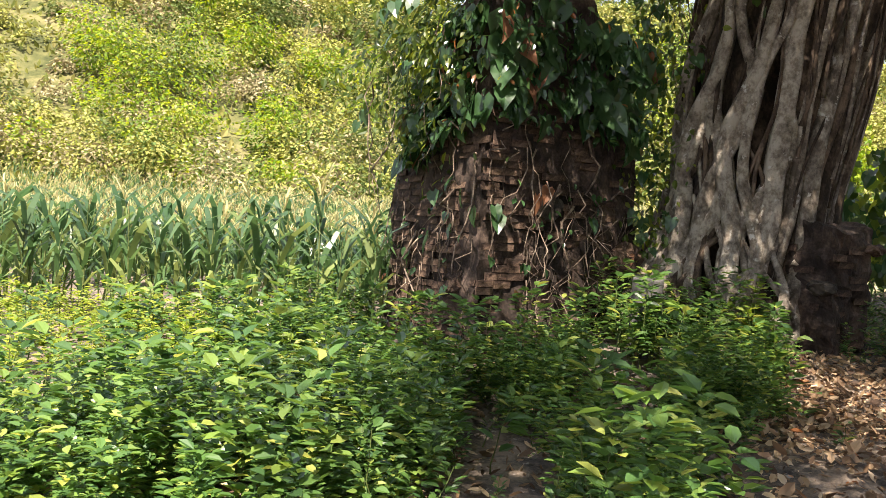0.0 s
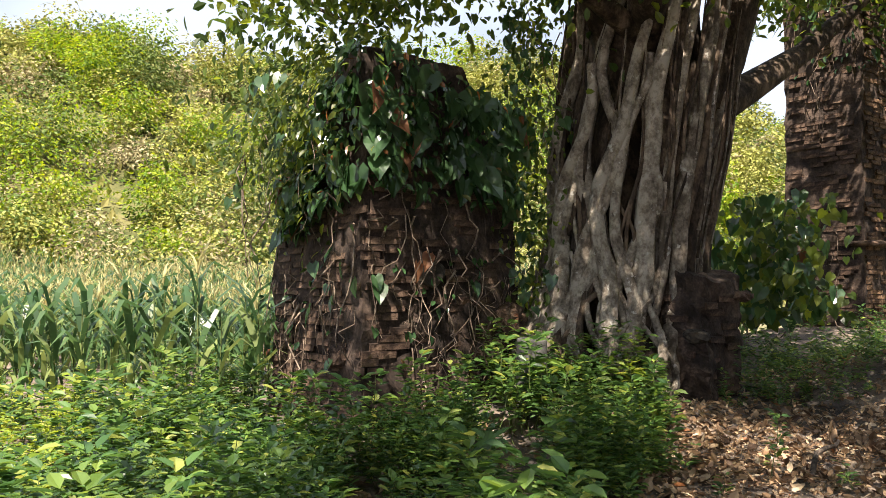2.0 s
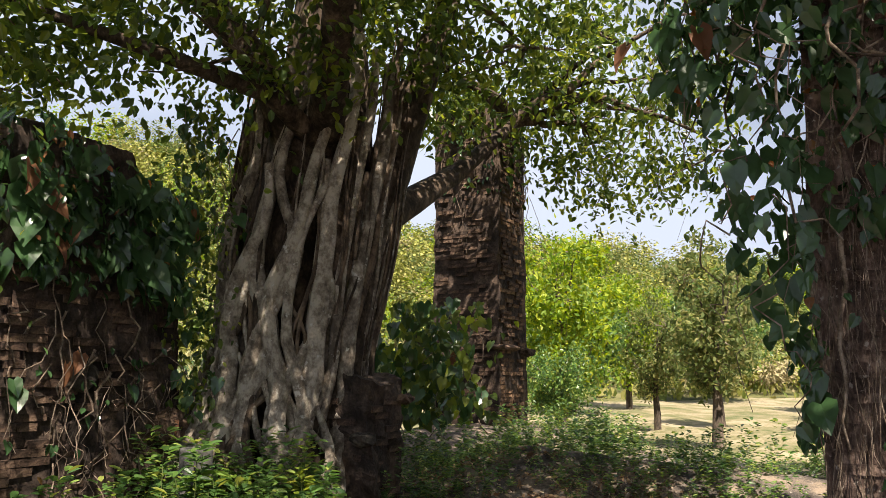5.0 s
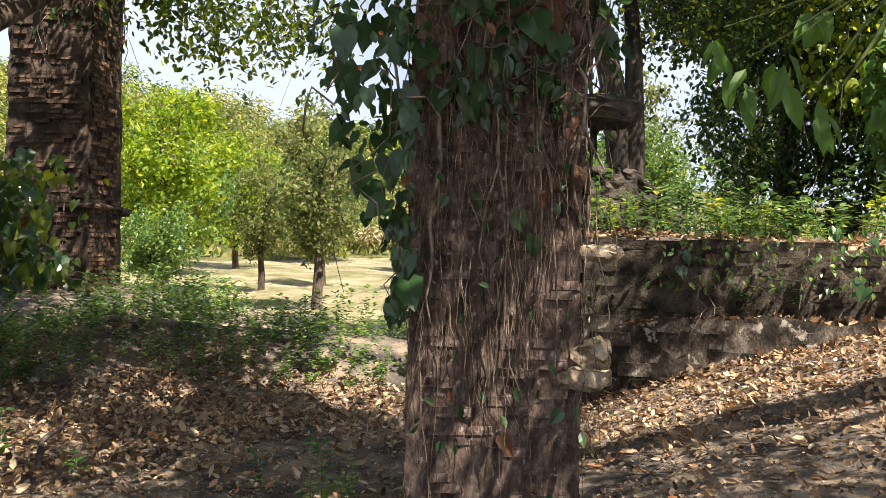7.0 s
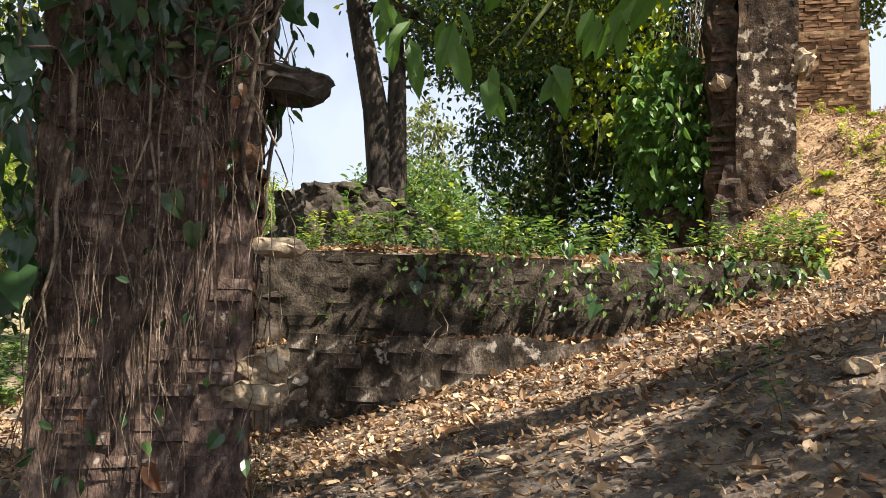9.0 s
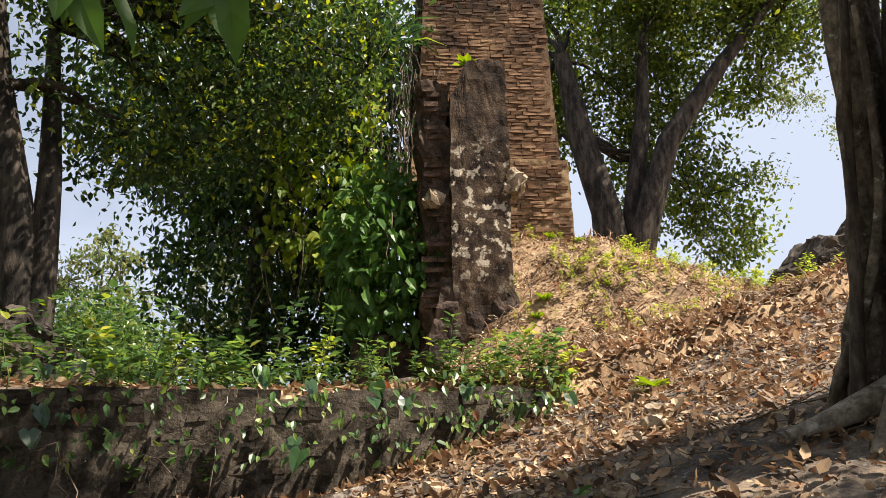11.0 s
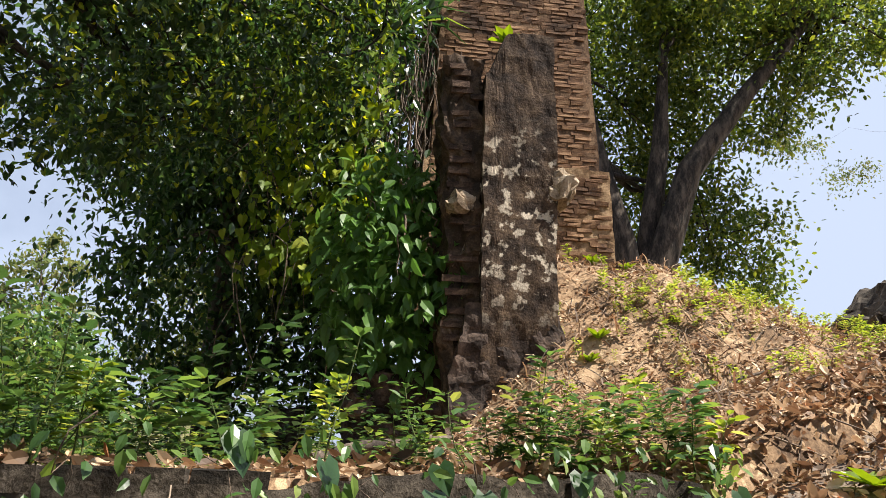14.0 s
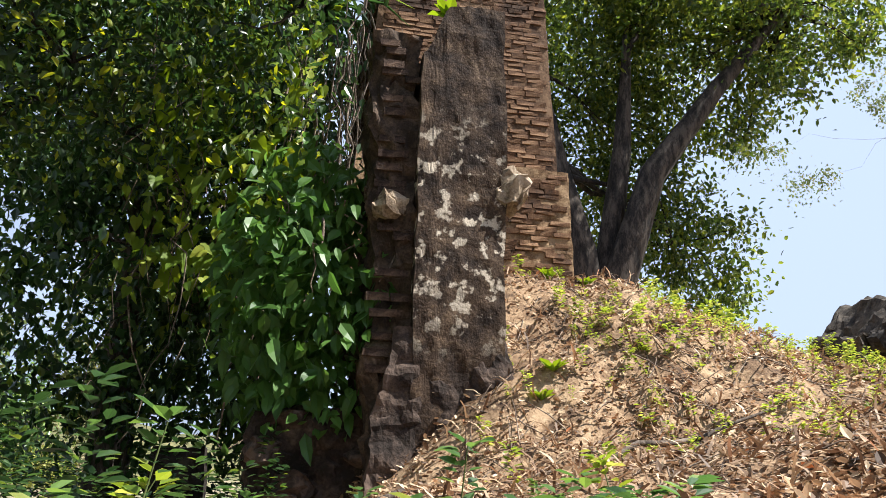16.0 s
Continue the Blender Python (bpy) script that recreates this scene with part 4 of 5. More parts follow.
tree("feathery_tree", "pale feathery tree far behind the mound", (46, -30, 0), [(46, -30, 0), (46, -29.5, 6), (45.6, -28, 13), (45, -25, 19)], [0.4, 0.33, 0.25, 0.12],
     [((42.5, -11.2, 13.7), (1.2, 1.2, 0.55)), ((42.5, -12.9, 17.6), (1.8, 2.3, 1.3)), ((42.5, -15.6, 26), (2.0, 2.2, 1.4)), ((42.8, -14.4, 16.4), (1.4, 1.6, 0.8)), ((43.5, -20, 21), (2.0, 2.5, 1.6))], 46, 90, 0.3, 0.17, PLAIN, M_DRYLEAF, M_BARK, 4, 0.012)

# orchard and far trees, copied from a few grown forms


def small_tree(name, label, mat, seed_h, wide, tall, clumps, per, size, bare=0.3):
    blobs = [((0, 0, tall * 0.62), (wide, wide, tall * 0.36)), ((wide * 0.4, wide * 0.2, tall * 0.42), (wide * 0.6, wide * 0.6, tall * 0.2)), ((-wide * 0.4, -wide * 0.3, tall * 0.5), (wide * 0.6, wide * 0.5, tall * 0.22))]
    return tree(name, label, (0, 0, 0), [(0, 0, -0.2), (0.04, 0, tall * 0.12), (0.1, 0.05, tall * 0.28), (0.05, 0, tall * 0.5)], [0.14, 0.12, 0.1, 0.06],
                blobs, clumps, per, 0.13 * wide, size, PLAIN, mat, M_BARK, 12, 0.045, (0, 0, -0.3), "trees beyond the ruins")


ORCHARD = [
    (small_tree("orchard_tree", "bright lime-green orchard tree in full leaf", M_LIMELEAF, 0, 1.6, 5.4, 110, 60, 0.17), [(13.3, 20.6, 1.12, 20), (22.5, 30, 1.1, 200), (31, 25, 1.15, 70), (9.5, 31, 1.2, 140)]),
    (small_tree("orchard_tree", "slim olive-green orchard tree with a bare trunk", M_DRYLEAF, 1, 1.15, 5.0, 80, 50, 0.15), [(13.7, 14.7, 1.0, 0), (19.5, 21, 0.95, 120), (16.2, 20.0, 0.8, 60), (24.5, 12.2, 1.15, 250), (27, 9.5, 1.2, 30), (22, 17.5, 0.9, 170)]),
    (small_tree("orchard_tree", "rounded mid-green tree beyond the field", M_WEED, 2, 1.9, 4.6, 110, 60, 0.18), [(11.4, 17.8, 0.55, 10), (18, 27.5, 1.1, 90), (26.5, 20.5, 1.0, 180), (33, 16, 1.2, 270), (21, 10.6, 0.75, 45), (30, 33, 1.4, 310), (39, 22, 1.4, 20)]),
]
for ob, places in ORCHARD:
    for x, y, s, a in places[1:]:
        c = copy_thing(ob, pose(x, y, gz(x, y), 0, 0, a))
        c.scale = (s, s, s * 1.02)
    x, y, s, a = places[0]
    ob.matrix_basis = pose(x, y, gz(x, y), 0, 0, a) @ Matrix.Diagonal((s, s, s, 1))

# wooded hillside: shrubs and crowns too many to count, each a cluster of leafy puffs
hill_mats = [M_HILL, M_DRYLEAF, M_LIMELEAF, M_HILLDARK, M_HILLDRY]
bits = {k: [] for k in range(5)}


def hill_plant(x, y, r, tall, puffs, per, kind):
    z, dist = gz(x, y), math.hypot(x, y)
    for c in ball(puffs, (x, y, z + tall * 0.55), (r * 0.75, r * 0.75, tall * 0.42), 0.6):
        q = r * RNG.uniform(0.38, 0.62)
        p = ball(per, c, (q, q, q * 0.8), 0.88)
        out = (p - c) / q
        p = p + RNG.normal(size=p.shape) * 0.1 * q
        bits[kind].append(leaves(p, out * (1, 1, 0.3) + (0, 0, -0.35), 0.13 + 0.0032 * dist, PLAIN, out + (0, 0, 0.2), 0.24))


for i in range(1500):
    x, y = RNG.uniform(-62, 90), 36 + 80 * RNG.uniform() ** 1.2
    if noise.noise((x * 0.09, y * 0.09, 3.0)) < -0.55:
        continue
    r = RNG.uniform(1.1, 2.5)
    hill_plant(x, y, r, r * RNG.uniform(0.9, 1.5), 5, 58, int(RNG.choice(5, p=[0.42, 0.18, 0.1, 0.12, 0.18])))
for i in range(230):
    x, y = RNG.uniform(-55, 85), 42 + 70 * RNG.uniform() ** 0.8
    r = RNG.uniform(2.0, 3.6)
    hill_plant(x, y, r, r * RNG.uniform(1.4, 2.0), 14, 72, int(RNG.choice(5, p=[0.22, 0.2, 0.22, 0.34, 0.02])))
woods = thing("hillside_woods", "sunlit scrub and low trees covering the hillside", "woods", kind="stuff")
for k, b in bits.items():
    v, f = merge(b)
    under("foliage", mesh_of("foliage", v, f, hill_mats[k]), woods, kind="stuff")
n_g = 16000
gp = np.stack([RNG.uniform(-60, 90, n_g), RNG.uniform(34, 100, n_g), np.zeros(n_g)], 1)
gp[:, 2] = [gz(x, y) for x, y, _ in gp]
v, f = leaves(gp, (0, 0, 1), 0.7, PLAIN, (0, -1, 0.4), 0.45)
under("dry_grass", mesh_of("dry_grass", v, f, M_GRASS), woods, "dry yellow grass between the shrubs", "stuff")

# ---------------------------------------------------------------- maize


CORNBLADE = (BLADE[0] * (1.45, 1, 1), BLADE[1])


def corn_plant(hh, tassel):
    bl, tl = [], []
    n = RNG.integers(8, 12)
    for i in range(n):
        z = hh * (0.15 + 0.75 * i / n)
        a = i * math.pi + RNG.normal() * 0.5
        d = np.array([[math.cos(a), math.sin(a), 1.25]])
        v, f = leaves([(0, 0, z)], d, 0.66, CORNBLADE, (0, 0, 1), 0.12)
        v[:, 2] -= 0.5 * np.maximum(0, np.hypot(v[:, 0], v[:, 1]) - 0.22) ** 2 / 0.3
        bl.append((v, f))
    if tassel:
        for i in range(7):
            a = RNG.uniform(0, 6.28)
            tl.append(leaves([(0, 0, hh * 0.97)], [[0.5 * math.cos(a), 0.5 * math.sin(a), 1]], 0.34, BLADE, (0, 0, 1), 0.1))
    h = Heap()
    h.tube([(0, 0, -0.05), (0.01, 0, hh * 0.5), (0, 0.01, hh)], [0.014, 0.011, 0.005], 5)
    return merge(bl), merge(tl) if tl else None, h


CORN = []
for k in range(5):
    fol, tas, h = corn_plant(1.25 + 0.09 * k, k > 2)
    ob = thing("corn_plant", "green maize plant with arching leaves in the field", "corn", group="maize plants")
    under("stalk", h.mesh("stalk", M_STEM), ob)
    under("foliage", mesh_of("foliage", *fol, M_CORN), ob)
    if tas:
        under("tassel", mesh_of("tassel", *tas, M_TASSEL), ob, "dry straw-coloured tassel")
    CORN.append((ob, fol, tas))
spots = []
for row in range(5):
    for k in range(34):
        x = -7.6 + k * 0.29 + RNG.normal() * 0.06
        y = 7.5 + row * 0.55 - 0.05 * x + RNG.normal() * 0.08
        if x < -1.05 or (x < 1.4 and y > 9.3):
            spots.append((x, y))
for i, (x, y) in enumerate(spots):
    ob = CORN[i % 3][0] if RNG.uniform() < 0.9 else CORN[3][0]
    s = RNG.uniform(0.78, 1.05)
    if i < 5:
        ob = CORN[i][0]
        ob.matrix_basis = pose(x, y, gz(x, y), 0, 0, RNG.uniform(0, 360)) @ Matrix.Scale(0.95, 4)
    else:
        copy_thing(ob, pose(x, y, gz(x, y), RNG.normal() * 3, RNG.normal() * 3, RNG.uniform(0, 360)) @ Matrix.Scale(s, 4))
gb, tb = [], []
n_c = 0
while n_c < 3400:
    y = 10.5 + 28 * RNG.uniform() ** 1.5
    x = RNG.uniform(-8 - 0.62 * y, 4.0 + 0.12 * y)
    if y < 12.5 - 0.2 * x:
        continue
    _, fol, tas = CORN[3 + n_c % 2]
    a, s = RNG.uniform(0, 6.28), RNG.uniform(0.72, 0.92)
    R = np.array([[math.cos(a), -math.sin(a), 0], [math.sin(a), math.cos(a), 0], [0, 0, 1]]) * s
    o = np.array([x, y, gz(x, y)])
    if y < 22:
        gb.append((fol[0] @ R.T + o, fol[1]))
    else:
        k = len(fol[0]) // 2 // 7 * 7
        gb.append((fol[0][k:] @ R.T + o, fol[1][k // 7 * 5:] - k))
    tb.append((tas[0] @ R.T + o, tas[1]))
    n_c += 1
field = thing("maize_field", "ripening maize with pale tassels across the field", "field", kind="stuff")
under("foliage", mesh_of("foliage", *merge(gb), M_CORN), field, kind="stuff")
under("tassels", mesh_of("tassels", *merge(tb), M_TASSEL), field, kind="stuff")

# ---------------------------------------------------------------- climbers
HEART_ME = mesh_of("leaf", HEART[0], HEART[1], M_VINE)
OVATE_ME = mesh_of("leaf", OVATE[0] * (0.72, 1, 1), OVATE[1], M_BIGLEAF)
LIME_ME = mesh_of("leaf", HEART[0], HEART[1], M_LIMELEAF)
DEAD_ME = mesh_of("leaf", HEART[0] * (0.8, 1, 1.6), HEART[1], M_DEADVINE)


def blade_pose(at, way, up, size):
    y = Vector(way).normalized()
    x = y.cross(Vector(up)).normalized()
    z = x.cross(y)
    m = Matrix((x, y, z)).transposed().to_4x4()
    return Matrix.Translation(at) @ m @ Matrix.Scale(size, 4)


def climber(name, label, n_big, spot, big, n_small, small, strands, dead=0.03, small_mat=None, kind=OVATE, big_me=None):
    """A climber on a wall: large leaves one by one, small ones together, stems. spot(i) gives a place and the way out of the wall."""
    ob = thing(name, label, "climber")
    for i in range(n_big):
        p, out = spot()
        out = Vector(out)
        way = Vector((RNG.normal() * 0.35, RNG.normal() * 0.35, -1.0)) + out * 0.35
        up = out + Vector((RNG.normal() * 0.35, RNG.normal() * 0.35, 0.35 + RNG.normal() * 0.2))
        b = new("leaf", DEAD_ME if RNG.uniform() < dead else (big_me or HEART_ME))
        b.parent = ob
        b.matrix_basis = blade_pose(Vector(p) + out * RNG.uniform(0.02, 0.16), way, up, big * RNG.uniform(0.6, 1.25))
    if n_small:
        ps, ws = zip(*[spot() for _ in range(n_small)])
        ps, ws = np.array([tuple(p) for p in ps]), np.array([tuple(w) for w in ws])
        v, f = leaves(ps + ws * RNG.uniform(0, 0.22, (n_small, 1)), ws * 0.5 + (0, 0, -0.8), small, kind, ws + (0, 0, 0.3), 0.45)
        under("foliage", mesh_of("foliage", v, f, small_mat or M_VINE), ob, "smaller leaves of the climber", "stuff")
    for pts, r in strands:
        h = Heap()
        h.tube(pts, [r, r * 0.8, r * 0.4], 6, 0.05)
        under("stem", h.mesh("stem", M_ROOT), ob)
    return ob


AX, AY = Vector((0.64, -0.77, 0)), Vector((0.77, 0.64, 0))


def on_block(corner, zbase, u_rng, v_rng, z_lo, z_hi):
    """Random places on the front (left) and side face of a block, from its near corner."""
    def spot():
        a, b = u_rng, v_rng
        if RNG.uniform() < a / (a + b):
            k = RNG.uniform(0, a)
            p, out = Vector((*corner, 0)) - AX * k, -AY
            fx = 1 - k / max(a, 0.01)
        else:
            k = RNG.uniform(0, b)
            p, out = Vector((*corner, 0)) + AY * k, AX
            fx = 1.0 - 0.4 * k / max(b, 0.01)
        z = z_lo(fx) + (z_hi(fx) - z_lo(fx)) * RNG.uniform() ** 0.8
        return p + Vector((0, 0, z)), out
    return spot


def strand_list(n, spot, drop, r, wob=0.06):
    out = []
    for _ in range(n):
        p, w = spot()
        a = Vector(p) + Vector(w) * 0.05
        b = a + Vector((RNG.normal() * 0.25, RNG.normal() * 0.25, 0)) * 0.5 - Vector((0, 0, drop * RNG.uniform(0.4, 1.2)))
        q = curve_pts(a, b, 9, 0, wob)
        q += np.array(w) * 0.02
        out.append((q, r * RNG.uniform(0.4, 1.3)))
    return out


# heart-leaved climber over the wall block
sp_hi = on_block((-0.08, 6.9), zA, 1.3, 1.8, lambda fx: 1.7 + 0.5 * fx, lambda fx: 2.35 + 1.25 * fx)
climber("heart_leaf_climber", "dark heart-leaved climber draped over the ruined wall", 190, sp_hi, 0.27, 900, 0.1, strand_list(26, on_block((-0.08, 6.9), zA, 1.7, 1.9, lambda f: 1.2, lambda f: 2.4), 1.0, 0.011), 0.06)
sp_lo = on_block((-0.08, 6.9), zA, 1.7, 1.9, lambda f: 0.4, lambda f: 1.7)
climber("dry_creeper", "dry brown creeper stems over the brick face", 22, sp_lo, 0.16, 60, 0.09, strand_list(46, sp_lo, 1.0, 0.008), 0.1)


def fringe():
    return Vector((-0.75 + RNG.normal() * 0.35, 7.5 + RNG.normal() * 0.5, 2.75 + RNG.normal() * 0.45)), Vector((-0.5, -0.6, 0.2))


climber("hanging_creeper", "leafy creeper spilling from the top of the wall", 26, fringe, 0.14, 1500, 0.1, strand_list(10, fringe, 1.2, 0.006), 0.05, M_FIGLEAF)

# climbers on the near pier
sp_d = on_block((5.03, 2.53), zD, 1.0, 0.35, lambda f: 2.3 - 0.25 * f, lambda f: 4.4)
climber("pier_climber", "broad-leaved climber hanging over the near pier", 90, sp_d, 0.2, 500, 0.1, strand_list(20, sp_d, 1.3, 0.012, 0.08), 0.1)
sp_d2 = on_block((5.03, 2.53), zD, 1.0, 0.2, lambda f: 0.1, lambda f: 2.6)
climber("pier_roots", "web of thin brown roots clinging to the pier", 8, sp_d2, 0.12, 50, 0.08, strand_list(130, on_block((5.03, 2.53), zD, 1.0, 0.15, lambda f: 0.8, lambda f: 3.2), 1.5, 0.0036, 0.022) + strand_list(9, on_block((5.03, 2.53), zD, 1.0, 0.1, lambda f: 1.8, lambda f: 3.0), 1.9, 0.013, 0.035), 0.2)


def d_left():
    k = RNG.uniform(0, 1) ** 1.5
    z = 1.05 + 3.55 * RNG.uniform() ** 0.7
    w = 0.15 + 0.4 * smooth01(1.2, 2.6, z) + 0.45 * smooth01(2.9, 3.5, z)
    return Vector((4.39, 3.3, z)) - AX * (k * w) + AY * RNG.normal() * 0.25, Vector((-0.6, -0.4, 0.1))


climber("hanging_climber", "curtain of heart-shaped leaves hanging beside the pier", 105, d_left, 0.165, 480, 0.095, strand_list(22, d_left, 1.0, 0.005, 0.08), 0.04)



def d_mass():
    return Vector((4.39, 3.3, RNG.uniform(3.25, 4.7))) - AX * RNG.uniform(-0.3, 0.8) + AY * RNG.normal() * 0.2, Vector((-0.6, -0.4, 0.1))


climber("climber_crown", "heavy dark mass of climber leaves over the pier", 80, d_mass, 0.19, 480, 0.12, strand_list(14, d_mass, 1.0, 0.009, 0.08), 0.12)

# loops of dry stem slung over the upper part of the near pier
loops = thing("dry_stem_tangle", "tangle of looping dry stems on the near pier", "climber")
for k in range(34):
    u, zz = RNG.uniform(0.0, 1.0), RNG.uniform(2.3, 4.2)
    a = Vector((5.03, 2.53, zz)) - AX * u - AY * RNG.uniform(0.04, 0.14)
    b = Vector((5.03, 2.53, zz + RNG.normal() * 0.25)) - AX * min(1.15, max(-0.1, u + RNG.normal() * 0.45)) - AY * RNG.uniform(0.04, 0.14)
    h = Heap()
    h.tube(curve_pts(a, b, 12, RNG.uniform(0.02, 0.2), 0.025), [0.004, RNG.uniform(0.004, 0.011), 0.003], 6)
    under("stem", h.mesh("stem", M_ROOT), loops)

# grass and creepers on the tall pier
sp_c = on_block((6.55, 11.5), zC, 1.2, 1.2, lambda f: 4.4, lambda f: 6.0)
climber("pier_creeper", "sparse creeper on the tall pier", 12, sp_c, 0.16, 120, 0.1, strand_list(24, sp_c, 1.4, 0.008), 0.05)
tuft = thing("grass_tuft", "tuft of long hanging grass on the pier head", "grass", (6.55, 12.4, zC + 5.35))
p = RNG.normal(size=(420, 3)) * (0.3, 0.3, 0.08)
v, f = leaves(p, np.concatenate([RNG.normal(size=(420, 2)) * 0.6, np.ones((420, 1)) * 0.7], 1), 0.75, BLADE, (0, 0, 1), 0.2)
v[:, 2] -= 0.5 * (v[:, 0] ** 2 + v[:, 1] ** 2)
under("foliage", mesh_of("foliage", v, f, M_FIGLEAF), tuft)


def between():
    return Vector((4.55 + RNG.normal() * 0.35, 9.6 + RNG.normal() * 0.4, RNG.uniform(0.9, 2.4))), Vector((-0.4, -0.8, 0.1))


climber("broadleaf_creeper", "round-leaved creeper between fig and tall pier", 80, between, 0.2, 500, 0.13, strand_list(12, between, 0.9, 0.008), 0.02, M_FIGLEAF, HEART)


def fig_gap():
    return Vector((1.5 + RNG.normal() * 0.2, 8.3 + RNG.normal() * 0.2, RNG.uniform(1.0, 4.5))), Vector((-0.2, -0.9, 0.1))


climber("fig_creeper", "small-leaved creeper on the fig trunk", 50, fig_gap, 0.15, 1300, 0.085, strand_list(30, fig_gap, 1.4, 0.006), 0.02, M_FIGLEAF)

# shrub, hanging plant and vine curtain at the tower


def shrub_spot():
    return Vector((14.1, 2.3, 3.7)) + Vector(ball(1, (0, 0, 0), (0.6, 0.85, 1.4), 0.2)[0]), Vector((-0.7, 0.1, 0.5))


climber("broadleaf_shrub", "glossy broad-leaved shrub against the pier", 150, shrub_spot, 0.26, 1300, 0.19, strand_list(14, shrub_spot, 1.0, 0.012), 0.0, M_BIGLEAF, OVATE, OVATE_ME)


def curtain():
    y = RNG.uniform(2.5, 4.3)
    return Vector((15.1 + RNG.normal() * 0.4, y, RNG.uniform(3.8, 8.8))), Vector((-0.8, 0, 0.1))


climber("vine_curtain", "curtain of sunlit hanging vines beside the tower", 130, curtain, 0.22, 1100, 0.13, strand_list(46, curtain, 2.0, 0.009, 0.1), 0.0, M_LIMELEAF, HEART, LIME_ME)


def beard():
    return Vector((15.7 + RNG.normal() * 0.2, 2.35 + RNG.normal() * 0.3, RNG.uniform(4.6, 8.0))), Vector((-0.9, 0.1, 0))


climber("root_beard", "beard of hanging aerial roots on the tower corner", 10, beard, 0.22, 120, 0.16, strand_list(90, beard, 2.0, 0.012, 0.05), 0.0, M_DARKLEAF, OVATE)
epi = thing("epiphyte", "strap-leaved epiphyte on the tower corner", "plant", (15.5, 2.75, 7.4))
p = RNG.normal(size=(90, 3)) * 0.06
v, f = leaves(p, RNG.normal(size=(90, 3)) * (1, 1, 0.5) + (0, 0, 0.6), 1.0, BLADE, (0, 0, 1), 0.1)
under("foliage", mesh_of("foliage", v, f, M_DARKLEAF), epi)

# small plants on the pier head and the slope


def rosette(name, label, at, n, size, mat, lift=0.5):
    ob = thing(name, label, "plant", at)
    a = np.arange(n) * 2.4
    for k in range(n):
        v, f = leaves([(0, 0, 0.02)], [[math.cos(a[k]), math.sin(a[k]), lift + 0.4 * RNG.uniform()]], size, OVATE, (0, 0, 1), 0.1)
        under("leaf", mesh_of("leaf", v, f, mat), ob)
    return ob


rosette("sprout", "yellow-green sprout on top of the plastered pier", (13.75, 1.15, zP + 4.2), 9, 0.24, M_LIMELEAF, 0.9)
rosette("fern", "bright fern fallen over the step", (9.6, -0.45, gz(9.6, -0.45) + 0.02), 9, 0.2, M_LIMELEAF, 0.2)
for x, y in ((13.5, 0.35), (13.65, 0.25), (15.3, -0.3), (15.2, 0.1)):
    rosette("sprout", "small bright sprout at the foot of the masonry", (x, y, gz(x, y)), 8, 0.15, M_LIMELEAF, 0.7)

# leafy twig that hangs over the path
twig = thing("hanging_branch", "low twig with large drooping green leaves", "branch")
h = Heap()
tp = np.array([(5.6, -0.6, zG + 4.5), (5.5, 0.2, 4.4), (5.2, 0.75, 3.2), (4.95, 1.0, 2.5), (4.85, 1.1, 2.3)])
h.tube(tp, [0.03, 0.02, 0.012, 0.006], 6, 0.05)
ends = [(4.62, 1.45, 2.42), (4.8, 1.2, 2.3), (4.95, 0.95, 2.35), (4.75, 1.3, 2.5), (5.05, 0.8, 2.55), (5.1, 0.6, 2.75), (4.9, 1.25, 2.75), (5.3, 0.5, 2.95), (4.7, 1.6, 2.6)]
for e in ends:
    h.tube(curve_pts((5.05, 0.9, 2.85), e, 5, 0, 0.02), [0.008, 0.004], 5)
under("twig", h.mesh("twig", M_STEM), twig)
for e in ends:
    for k in range(5):
        b = new("leaf", OVATE_ME)
        b.parent = twig
        b.matrix_basis = blade_pose(Vector(e) + Vector(RNG.normal(size=3) * 0.04) - Vector((0, 0, 0.12)), (RNG.normal() * 0.4, RNG.normal() * 0.4, -1), (-0.8 + RNG.normal() * 0.3, -0.5 + RNG.normal() * 0.3, 0.4), RNG.uniform(0.15, 0.24))

# ---------------------------------------------------------------- weeds and litter


def weed_plant(hh, n, size, kind=ROUND, mat=M_WEED):
    h = Heap()
    top = np.array([RNG.normal() * 0.06, RNG.normal() * 0.06, hh])
    pts = curve_pts((0, 0, -0.03), top, 6, 0, 0.015)
    h.tube(pts, [0.006, 0.004, 0.002], 5)
    t = RNG.uniform(0.25, 1.0, n)
    p = np.stack([np.interp(t, np.linspace(0, 1, 6), pts[:, i]) for i in range(3)], 1)
    a = RNG.uniform(0, 6.28, n)
    d = np.stack([np.cos(a), np.sin(a), np.full(n, 0.25)], 1)
    p += d * 0.03
    return h, leaves(p, d, size, kind, (0, 0, 1), 0.2)


def weed_kind(label, hh, n, size, mat=M_WEED):
    h, fol = weed_plant(hh, n, size)
    ob = thing("weed", label, "plant", group="weeds")
    under("stem", h.mesh("stem", M_STEM), ob)
    under("foliage", mesh_of("foliage", *fol, mat), ob)
    return ob, fol


WEEDS = [weed_kind("tall leafy green weed in the undergrowth", 0.66, 40, 0.085), weed_kind("bushy green weed with oval leaves", 0.42, 42, 0.07),
         weed_kind("low green weed with broad leaves", 0.26, 22, 0.09), weed_kind("weed on the terrace edge in sunlit pale green", 0.5, 36, 0.085, M_SUNWEED),
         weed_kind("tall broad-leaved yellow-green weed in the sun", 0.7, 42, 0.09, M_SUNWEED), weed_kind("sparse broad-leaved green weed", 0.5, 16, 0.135)]


